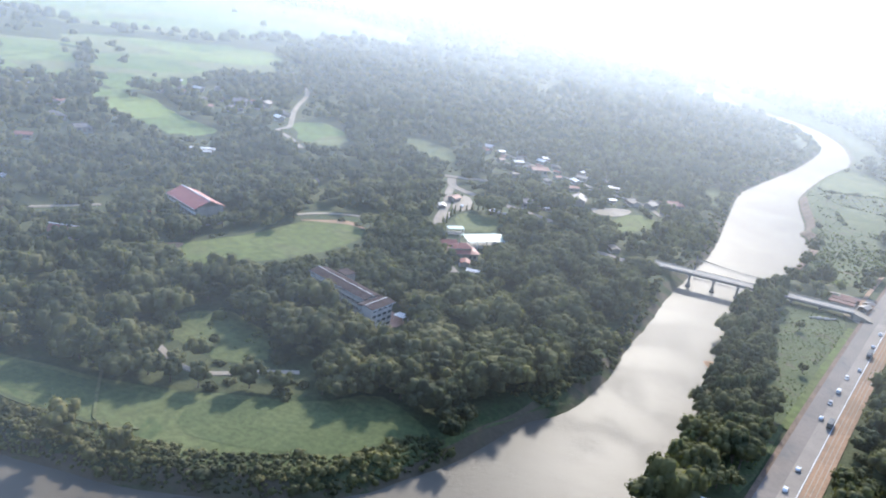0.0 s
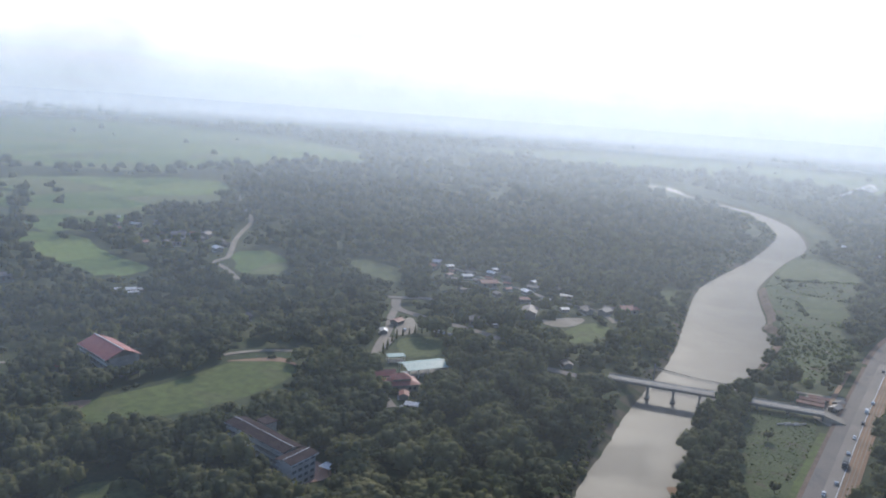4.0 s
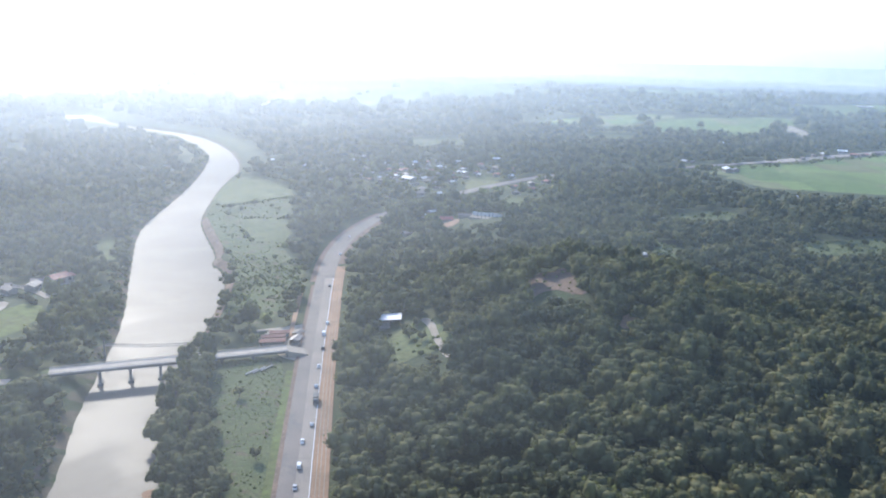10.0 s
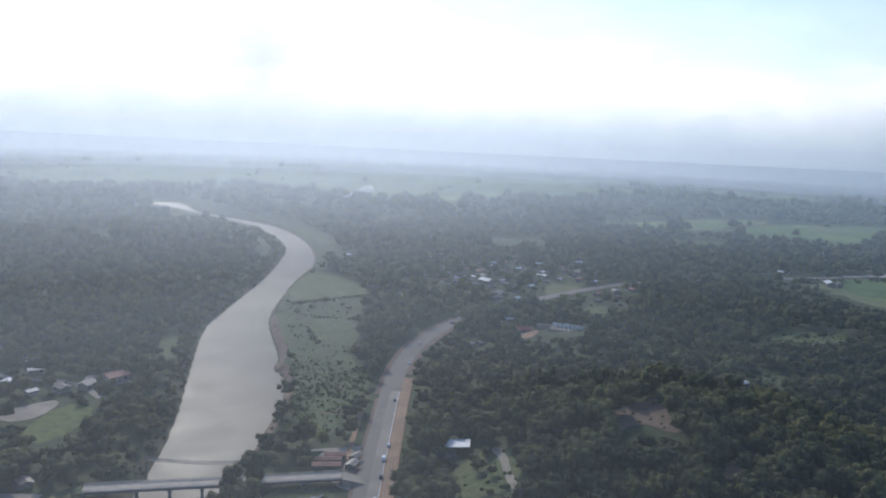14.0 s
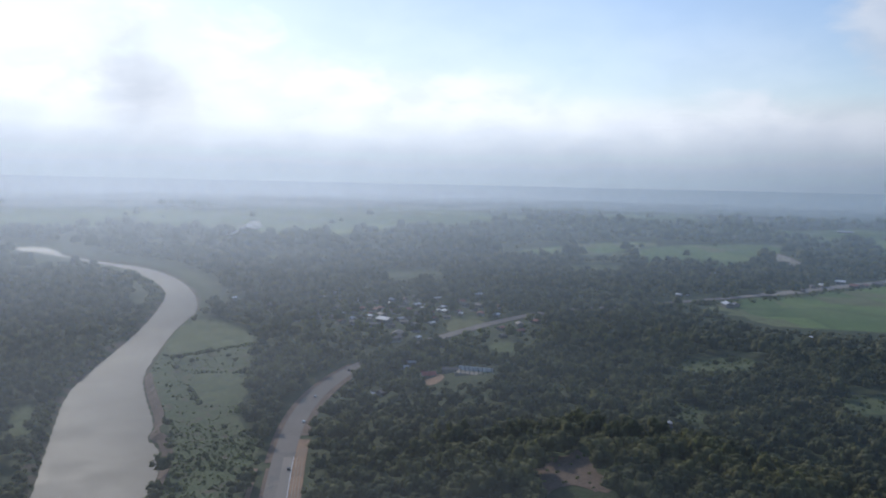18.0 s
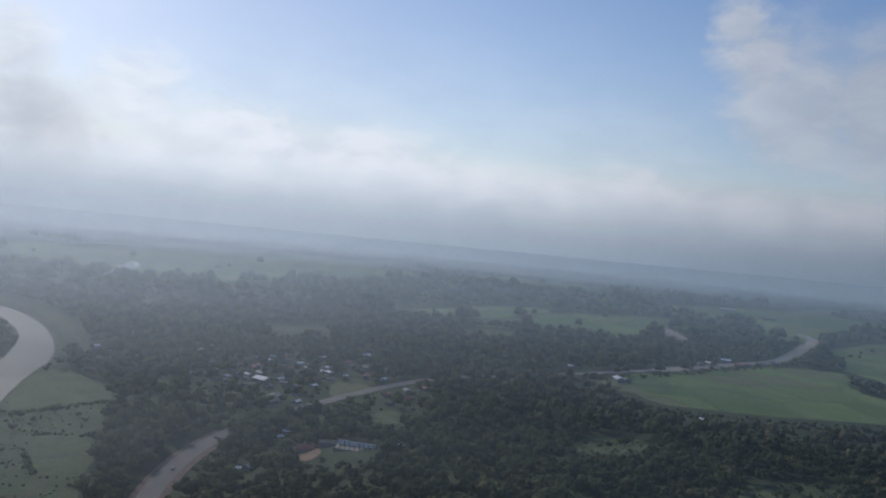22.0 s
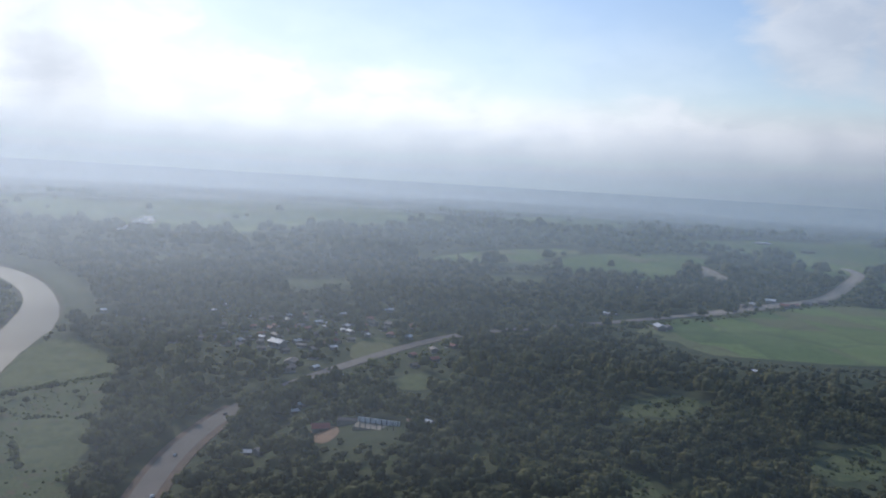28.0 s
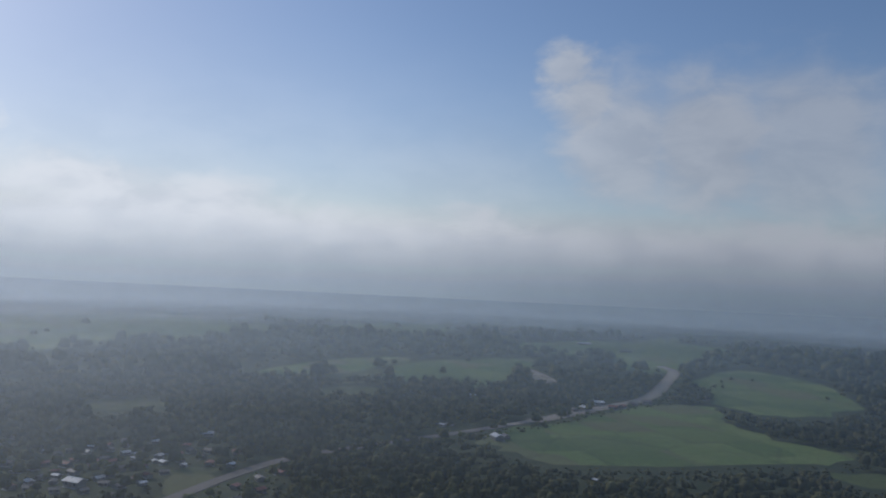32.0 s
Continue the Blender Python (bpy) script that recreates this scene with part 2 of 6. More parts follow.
def water_material():
    m = bpy.data.materials.new("river_water")
    m.use_nodes = True
    n = Nodes(m.node_tree)
    where = n.add("ShaderNodeNewGeometry").outputs["Position"]
    silt = n.noise(where, 0.02, 5.0, 0.6, 0.5)
    colour = n.mix(n.step(silt, 0.35, 0.65), (0.135, 0.118, 0.092), (0.160, 0.140, 0.110))
    shader = n.add("ShaderNodeBsdfPrincipled")
    n.put(colour, shader.inputs["Base Color"])
    shader.inputs["Roughness"].default_value = 0.42
    shader.inputs["Specular IOR Level"].default_value = 0.08
    shader.inputs["IOR"].default_value = 1.33
    calm = n.step(n.noise(where, 0.03, 3.0), 0.40, 0.60, 0.12, 1.0)
    waves = n.noise(n.vmath("MULTIPLY", where, (1.0, 0.6, 1.0)), 0.8, 4.0, 0.65)
    node = n.add("ShaderNodeBump")
    node.inputs["Distance"].default_value = 0.45
    n.put(n.math("MULTIPLY", calm, 0.5), node.inputs["Strength"])
    n.put(waves, node.inputs["Height"])
    n.put(node.outputs[0], shader.inputs["Normal"])
    out = n.add("ShaderNodeOutputMaterial")
    n.put(shader.outputs[0], out.inputs[0])
    return m


def haze_material(name, low, high, top, most, hue, reach, east, west):
    """A see-through sheet imitating haze: denser with height up to 'high', then thinning out to 'top'."""
    m = bpy.data.materials.new(name)
    m.use_nodes = True
    n = Nodes(m.node_tree)
    where = n.add("ShaderNodeNewGeometry").outputs["Position"]
    part = n.add("ShaderNodeSeparateXYZ")
    n.put(where, part.inputs[0])
    height = part.outputs["Z"]
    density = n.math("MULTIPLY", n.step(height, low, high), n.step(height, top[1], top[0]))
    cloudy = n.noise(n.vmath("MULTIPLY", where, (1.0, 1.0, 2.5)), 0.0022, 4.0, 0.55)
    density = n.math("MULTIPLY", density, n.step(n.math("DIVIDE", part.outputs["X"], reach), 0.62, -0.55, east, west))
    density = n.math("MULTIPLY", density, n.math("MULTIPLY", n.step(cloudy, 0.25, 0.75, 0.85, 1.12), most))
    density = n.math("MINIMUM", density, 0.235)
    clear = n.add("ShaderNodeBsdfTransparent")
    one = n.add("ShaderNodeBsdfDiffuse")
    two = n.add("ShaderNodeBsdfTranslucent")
    # brighter colour on the west side imitates haze glowing towards the sun
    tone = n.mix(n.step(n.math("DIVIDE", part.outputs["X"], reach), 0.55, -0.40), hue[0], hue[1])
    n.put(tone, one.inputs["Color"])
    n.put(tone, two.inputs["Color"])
    body = n.add("ShaderNodeMixShader")
    body.inputs[0].default_value = 0.78
    n.put(one.outputs[0], body.inputs[1])
    n.put(two.outputs[0], body.inputs[2])
    mix = n.add("ShaderNodeMixShader")
    n.put(density, mix.inputs[0])
    n.put(clear.outputs[0], mix.inputs[1])
    n.put(body.outputs[0], mix.inputs[2])
    out = n.add("ShaderNodeOutputMaterial")
    n.put(mix.outputs[0], out.inputs[0])
    return m


def plot_material(name, base, other, plot):
    """A plain of small plots: each plot has its own green, with darker bunds between."""
    m = material(name, base, other, 0.012, 0.95, fine=0.2, bump=0.12, bump_scale=0.6)
    n = Nodes(m.node_tree, False)
    shader = next(x for x in m.node_tree.nodes if x.type == "BSDF_PRINCIPLED")
    had = shader.inputs["Base Color"].links[0].from_socket
    where = n.add("ShaderNodeNewGeometry").outputs["Position"]
    stretched = n.vmath("MULTIPLY", where, (1.0 / plot, 0.6 / plot, 0.0))
    cells = n.add("ShaderNodeTexVoronoi")
    cells.distance = "CHEBYCHEV"
    n.put(stretched, cells.inputs["Vector"])
    cells.inputs["Scale"].default_value = 1.0
    cells.inputs["Randomness"].default_value = 0.8
    part = n.add("ShaderNodeSeparateColor")
    n.put(cells.outputs["Color"], part.inputs[0])
    colour = n.mix(1.0, had, n.mix(part.outputs[0], (0.68, 0.76, 0.70), (1.22, 1.14, 1.10)), "MULTIPLY")
    colour = n.mix(n.step(part.outputs[1], 0.74, 0.8, 0.0, 0.6), colour, (0.16, 0.15, 0.075))
    rim = n.add("ShaderNodeTexVoronoi")
    rim.feature = "DISTANCE_TO_EDGE"
    n.put(stretched, rim.inputs["Vector"])
    rim.inputs["Scale"].default_value = 1.0
    rim.inputs["Randomness"].default_value = 0.8
    colour = n.mix(n.step(rim.outputs["Distance"], 0.035, 0.01, 0.0, 0.28), colour, (0.055, 0.075, 0.03))
    n.put(colour, shader.inputs["Base Color"])
    return m


GROUND = ground_material()
PLAIN = plot_material("rice_plots", (0.138, 0.198, 0.056), (0.165, 0.215, 0.068), 70.0)
FIELD = material("field_grass", (0.098, 0.118, 0.042), (0.122, 0.138, 0.052), 0.025, 0.95, fine=0.35, bump=0.12, bump_scale=0.8, third=(0.072, 0.098, 0.034))
PADDY = material("paddy_green", (0.100, 0.126, 0.034), (0.120, 0.144, 0.042), 0.012, 0.95, fine=0.2, bump=0.12, bump_scale=0.6, third=(0.112, 0.124, 0.044))
SCRUB = material("scrub_grass", (0.082, 0.104, 0.038), (0.104, 0.122, 0.048), 0.05, 0.95, fine=0.6, bump=0.5, bump_scale=0.5, third=(0.120, 0.098, 0.056))
DIRT = material("bare_dirt", (0.340, 0.215, 0.130), (0.270, 0.180, 0.115), 0.06, 0.95, fine=0.8, bump=0.15, bump_scale=0.6, grains=0.12)
PALE_DIRT = material("pale_dirt", (0.36, 0.31, 0.24), (0.28, 0.24, 0.18), 0.06, 0.95, fine=0.9, bump=0.1, grains=0.12)
ASPHALT = material("asphalt", (0.235, 0.200, 0.166), (0.20, 0.172, 0.146), 0.03, 0.9, fine=0.7, third=(0.165, 0.152, 0.138), grains=0.05)
CONCRETE = material("concrete_lane", (0.30, 0.258, 0.210), (0.25, 0.218, 0.18), 0.04, 0.9, fine=0.9, grains=0.05)
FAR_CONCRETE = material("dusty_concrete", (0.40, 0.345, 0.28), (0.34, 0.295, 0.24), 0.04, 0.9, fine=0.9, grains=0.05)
CEMENT = material("cement", (0.40, 0.39, 0.36), (0.32, 0.31, 0.29), 0.3, 0.85, fine=2.0)
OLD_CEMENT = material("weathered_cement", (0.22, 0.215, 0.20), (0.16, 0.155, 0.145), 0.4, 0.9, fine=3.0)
WATER = water_material()
LEAVES = foliage("leaves", (0.106, 0.106, 0.051), (0.154, 0.150, 0.068), (0.190, 0.174, 0.081), 0.32)
BAMBOO = foliage("bamboo_leaves", (0.082, 0.094, 0.042), (0.112, 0.124, 0.054), (0.145, 0.150, 0.066))
SHRUB_LEAVES = foliage("shrub_leaves", (0.140, 0.156, 0.060), (0.168, 0.180, 0.070), (0.190, 0.186, 0.080))
BARK = material("bark", (0.11, 0.085, 0.06), (0.16, 0.13, 0.10), 1.5, 0.95)
WHITE_METAL = material("white_roof_metal", (0.78, 0.77, 0.74), (0.68, 0.66, 0.63), 0.25, 0.5, fine=2.0, per_object=0.2)
GREY_METAL = material("grey_roof_metal", (0.25, 0.215, 0.185), (0.18, 0.16, 0.14), 0.25, 0.6, fine=2.0, third=(0.20, 0.14, 0.10), per_object=0.25)
RUST_METAL = material("rusty_red_roof", (0.30, 0.12, 0.085), (0.24, 0.10, 0.075), 0.25, 0.65, fine=2.0, third=(0.34, 0.20, 0.15), per_object=0.2)
BLUE_METAL = material("blue_roof_metal", (0.36, 0.40, 0.48), (0.42, 0.45, 0.52), 0.25, 0.55, fine=2.0, per_object=0.2)
RED_ROOF = material("red_painted_roof", (0.36, 0.115, 0.09), (0.30, 0.095, 0.08), 0.2, 0.55, fine=1.5, third=(0.40, 0.17, 0.13))
BROWN_ROOF = material("dark_brown_roof", (0.055, 0.038, 0.036), (0.08, 0.058, 0.054), 0.2, 0.95, fine=1.5, spec=0.05)
TEAL_ROOF = material("pale_teal_roof", (0.30, 0.42, 0.37), (0.35, 0.46, 0.41), 0.15, 0.5, fine=1.2)
PLASTER = material("pale_plaster", (0.29, 0.265, 0.23), (0.23, 0.21, 0.185), 0.3, 0.85, fine=2.5, third=(0.22, 0.20, 0.18))
LILAC_WALL = material("lilac_grey_plaster", (0.52, 0.48, 0.45), (0.44, 0.41, 0.385), 0.2, 0.85, fine=2.0)
WHITE_PAINT = material("white_paint", (0.72, 0.71, 0.69), (0.62, 0.61, 0.59), 0.5, 0.6, fine=3.0)
WINDOW = material("dark_window_glass", (0.05, 0.055, 0.065), (0.08, 0.085, 0.09), 0.6, 0.15, fine=4.0, spec=0.5)
WOOD = material("weathered_wood", (0.19, 0.14, 0.10), (0.26, 0.20, 0.15), 0.8, 0.9, fine=4.0)
TYRE = material("tyre_rubber", (0.02, 0.02, 0.02), (0.03, 0.03, 0.03), 2.0, 0.85)
CAR_WHITE = material("white_car_paint", (0.75, 0.75, 0.74), (0.68, 0.68, 0.67), 1.0, 0.3, fine=6.0)
CAR_SILVER = material("silver_car_paint", (0.42, 0.43, 0.44), (0.36, 0.37, 0.38), 1.0, 0.3, fine=6.0)
CAR_DARK = material("dark_car_paint", (0.04, 0.045, 0.055), (0.06, 0.065, 0.07), 1.0, 0.3, fine=6.0)
CAR_RED = material("maroon_car_paint", (0.22, 0.03, 0.03), (0.18, 0.025, 0.025), 1.0, 0.3, fine=6.0)
DARK_ASPHALT = material("fresh_asphalt", (0.21, 0.178, 0.148), (0.24, 0.205, 0.172), 0.03, 0.92, fine=0.7, grains=0.05)
EARTH = material("brown_earth", (0.21, 0.145, 0.10), (0.165, 0.12, 0.085), 0.08, 0.95, fine=0.9, bump=0.2, bump_scale=0.6)
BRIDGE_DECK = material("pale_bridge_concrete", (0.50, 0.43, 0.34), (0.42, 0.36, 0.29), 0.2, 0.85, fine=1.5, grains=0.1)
SALMON = material("salmon_paving", (0.46, 0.30, 0.23), (0.40, 0.26, 0.20), 0.15, 0.85, fine=1.5, grains=0.1)
CROP = material("crop_rows", (0.078, 0.100, 0.036), (0.100, 0.120, 0.044), 0.05, 0.95, fine=0.5, bump=0.1, bump_scale=1.0)
DRY_GRASS = material("dry_grass", (0.15, 0.15, 0.065), (0.12, 0.13, 0.052), 0.04, 0.95, fine=0.5, bump=0.15, bump_scale=0.7)

# ---- plan of the land ----
LEFT_BANK = [(-760, 1500), (-672, 1440), (-617, 1400), (-530, 1330), (-440, 1255), (-370, 1155), (-332, 1070), (-305, 945), (-288, 840), (-275, 715),
             (-266, 655), (-230, 552), (-192, 447), (-175, 375), (-165, 330), (-152, 290), (-142, 250), (-131, 220), (-125, 190), (-124, 170),
             (-129, 155), (-127, 135), (-126, 112), (-129, 95), (-131, 77), (-143, 55), (-157, 40), (-176, 23), (-193, 14), (-209, 4),
             (-235, -6), (-254, -17), (-277, -29), (-330, -60), (-420, -110)]
RIGHT_BANK = [(-400, -165), (-300, -110), (-230, -70), (-170, -35), (-120, 0), (-95, 40), (-80, 90), (-74, 150), (-84, 172), (-84, 197),
              (-93, 223), (-100, 250), (-110, 283), (-122, 310), (-133, 348), (-140, 385), (-141, 425), (-148, 480), (-156, 526), (-168, 557),
              (-180, 569), (-181, 590), (-211, 656), (-231, 706), (-247, 790), (-262, 885), (-267, 980), (-312, 1110), (-376, 1230), (-446, 1312),
              (-520, 1356), (-617, 1425), (-662, 1500), (-720, 1560)]
RIVER = np.array(LEFT_BANK + RIGHT_BANK, float)
HIGHWAY = np.array([(-6, -160), (-15, -60), (-27, 40), (-36, 110), (-45.5, 181), (-54.7, 245), (-63.3, 307), (-74.8, 393), (-85.2, 479), (-92.5, 542), (-95.5, 596),
                    (-92, 652), (-80.5, 705), (-66, 745), (-45, 783), (-18.5, 826), (16, 876), (57, 931), (104, 981), (180, 1022), (256, 1058),
                    (316, 1089), (407, 1140), (490, 1189), (565, 1240), (640, 1281), (700, 1340), (746, 1397), (820, 1490), (880, 1565), (936, 1646), (952, 1720)], float)
WATER_Z = -5.0


def smooth(v, low, high):
    s = np.clip((v - low) / (high - low), 0, 1)
    return s * s * (3 - 2 * s)


def line_distance(x, y, line):
    """How far each point lies from a polyline."""
    best = np.full(np.shape(x), 1e9)
    for (ax, ay), (bx, by) in zip(line[:-1], line[1:]):
        dx, dy = bx - ax, by - ay
        s = np.clip(((x - ax) * dx + (y - ay) * dy) / (dx * dx + dy * dy), 0, 1)
        best = np.minimum(best, np.hypot(x - ax - s * dx, y - ay - s * dy))
    return best


def inside(x, y, ring):
    found = np.zeros(np.shape(x), bool)
    for (ax, ay), (bx, by) in zip(ring, np.roll(ring, -1, 0)):
        crossing = (ay > y) != (by > y)
        found ^= crossing & (x < (bx - ax) * (y - ay) / (by - ay + 1e-9) + ax)
    return found


def softened(line, rounds=2, closed=False):
    """Corner cutting."""
    line = np.asarray(line, float)
    for _ in range(rounds):
        following = np.roll(line, -1, 0) if closed else line[1:]
        here = line if closed else line[:-1]
        cut = np.stack([0.75 * here + 0.25 * following, 0.25 * here + 0.75 * following], 1).reshape(-1, 2)
        line = cut if closed else np.concatenate([line[:1], cut, line[-1:]])
    return line


RIVER_RING = softened(RIVER, 1, True)
ROAD_LINE = softened(HIGHWAY, 2)


def river_side(x, y):
    """Metres from the river's edge; negative in the water."""
    far = line_distance(x, y, np.concatenate([RIVER_RING, RIVER_RING[:1]]))
    return np.where(inside(x, y, RIVER_RING), -far, far)


def hill(x, y):
    def heap(cx, cy, sx, sy):
        return np.exp(-(((x - cx) / sx) ** 2) - ((y - cy) / sy) ** 2)
    rise = 27 * heap(62, 455, 78, 150) + 15 * heap(18, 640, 60, 75) + 9 * heap(130, 300, 90, 150) + 8 * heap(150, 620, 90, 120) + 5 * heap(-20, 760, 40, 60) + 7 * heap(260, 480, 130, 200)
    rise *= smooth(line_distance(x, y, HIGHWAY), 14, 62)
    return rise


def ripple(x, y):
    return 0.5 * np.sin(x * 0.043 + 1.3 * np.sin(y * 0.021)) + 0.4 * np.sin(y * 0.057 + np.sin(x * 0.033)) + 0.25 * np.sin(x * 0.17 + y * 0.13)


def land_height(x, y):
    x, y = np.asarray(x, float), np.asarray(y, float)
    side = river_side(x, y)
    bank = WATER_Z + np.clip(side * 0.85, -3.0, -WATER_Z)
    near_road = smooth(line_distance(x, y, HIGHWAY), 10, 30)
    fine_zone = smooth(x, -430, -380) * smooth(x, 340, 300) * smooth(y, 1090, 1040) * smooth(y, -135, -100)
    return bank + (hill(x, y) + 0.6 * ripple(x, y) * near_road * fine_zone) * smooth(side, 4, 30)


def mesh_object(name, verts, faces, mat, smooth_shade=False):
    mesh = bpy.data.meshes.new(name)
    mesh.from_pydata(verts, [], faces)
    mesh.materials.append(mat)
    if smooth_shade:
        mesh.polygons.foreach_set("use_smooth", [True] * len(mesh.polygons))
    mesh.update()
    return new(name, mesh)


def spaced(low, high, first, last, step):
    """Even steps between first and last, growing steps beyond them."""
    middle = list(np.arange(first, last + 0.1, step))
    out, grow = [], step
    v = last
    while v < high:
        grow *= 1.16
        v += grow
        out.append(min(v, high))
    back, grow, v = [], step, first
    while v > low:
        grow *= 1.16
        v -= grow
        back.append(max(v, low))
    return np.array(back[::-1] + middle + out)


def build_ground():
    xs, ys = spaced(-4300, 4300, -660, 330, 6.0), spaced(-900, 4700, -130, 1430, 6.0)
    gx, gy = np.meshgrid(xs, ys)
    gz = land_height(gx, gy)
    verts = np.stack([gx, gy, gz], -1).reshape(-1, 3)
    w, h = len(xs), len(ys)
    i = (np.arange(h - 1)[:, None] * w + np.arange(w - 1)).ravel()
    faces = np.stack([i, i + 1, i + w + 1, i + w], 1)
    ground = mesh_object("ground", verts.tolist(), faces.tolist(), GROUND, True)
    tagged(ground, "green scrubby lowland with a low wooded hill", "ground", kind="structure")


def sheet(name, ring, mat, label, category, lift=0.35, step=6.0, kind="structure", soft=1, flat=None):
    """A patch of land cover, laid over the ground along its relief."""
    ring = softened(ring, soft, True) if soft else np.asarray(ring, float)
    bm = bmesh.new()
    face = bm.faces.new([bm.verts.new((x, y, 0)) for x, y in ring])
    (x0, y0), (x1, y1) = ring.min(0), ring.max(0)
    step = max(step, (x1 - x0) / 40, (y1 - y0) / 40)
    for axis, low, high in ((0, x0, x1), (1, y0, y1)):
        for v in np.arange(low + step, high, step):
            co, no = ((v, 0, 0), (1, 0, 0)) if axis == 0 else ((0, v, 0), (0, 1, 0))
            bmesh.ops.bisect_plane(bm, geom=bm.verts[:] + bm.edges[:] + bm.faces[:], plane_co=co, plane_no=no)
    co = np.array([v.co[:2] for v in bm.verts])
    z = land_height(co[:, 0], co[:, 1]) + lift if flat is None else np.full(len(co), flat)
    for v, h in zip(bm.verts, z):
        v.co.z = h
    bmesh.ops.recalc_face_normals(bm, faces=bm.faces[:])
    mesh = bpy.data.meshes.new(name)
    bm.to_mesh(mesh)
    bm.free()
    if mesh.polygons and mesh.polygons[0].normal.z < 0:
        mesh.flip_normals()
    mesh.materials.append(mat)
    ob = new(name, mesh)
    return tagged(ob, label, category, kind=kind)


def ribbon(name, line, left, right, mat, label, category, lift, thick=0.5, kind="structure", parent=None, first=None, last=None):
    """A strip beside a line, from 'left' to 'right' metres across it (right is positive), with an edge."""
    line = np.asarray(line, float)
    along = np.gradient(line, axis=0)
    along /= np.linalg.norm(along, axis=1)[:, None]
    across = np.stack([along[:, 1], -along[:, 0]], 1)
    keep = np.ones(len(line), bool)
    if first is not None:
        keep &= line[:, 1] >= first
    if last is not None:
        keep &= line[:, 1] <= last
    line, across = line[keep], across[keep]
    a, b = line + across * left, line + across * right
    mid = line + across * (left + right) / 2
    z = land_height(mid[:, 0], mid[:, 1]) + lift
    verts, faces = [], []
    for (ax, ay), (bx, by), h in zip(a, b, z):
        verts += [(ax, ay, h - thick), (ax, ay, h), (bx, by, h), (bx, by, h - thick)]
    for k in range(0, len(verts) - 4, 4):
        for j in range(3):
            faces.append((k + j, k + j + 4, k + j + 5, k + j + 1))
    ob = mesh_object(name, verts, [f[::-1] for f in faces], mat)
    if parent:
        ob.parent = parent
    else:
        tagged(ob, label, category, kind=kind)
    return ob


build_ground()
river = sheet("river", RIVER + 0, WATER, "wide silty brown river with a bright sun glint", "river", step=60, soft=1, flat=WATER_Z)
dense_road = softened(ROAD_LINE, 1)
highway = ribbon("road", dense_road, -5.9, 5.9, ASPHALT, "grey paved highway with worn tyre tracks", "road", 0.5, 0.8)
ribbon("shoulder_dirt", dense_road, 5.9, 12.2, DIRT, "strip of orange bare earth along the highway", "road shoulder", 0.42, 0.6, first=-120, last=560)
ribbon("shoulder_verge", dense_road, -7.8, -5.9, EARTH, "narrow brown earth verge of the highway", "road shoulder", 0.40, 0.6, first=-120, last=518)
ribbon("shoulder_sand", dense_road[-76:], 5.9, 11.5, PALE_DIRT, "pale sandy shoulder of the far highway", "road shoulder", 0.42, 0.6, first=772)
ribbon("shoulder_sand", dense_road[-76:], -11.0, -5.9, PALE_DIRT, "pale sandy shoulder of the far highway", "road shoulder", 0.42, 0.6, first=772)
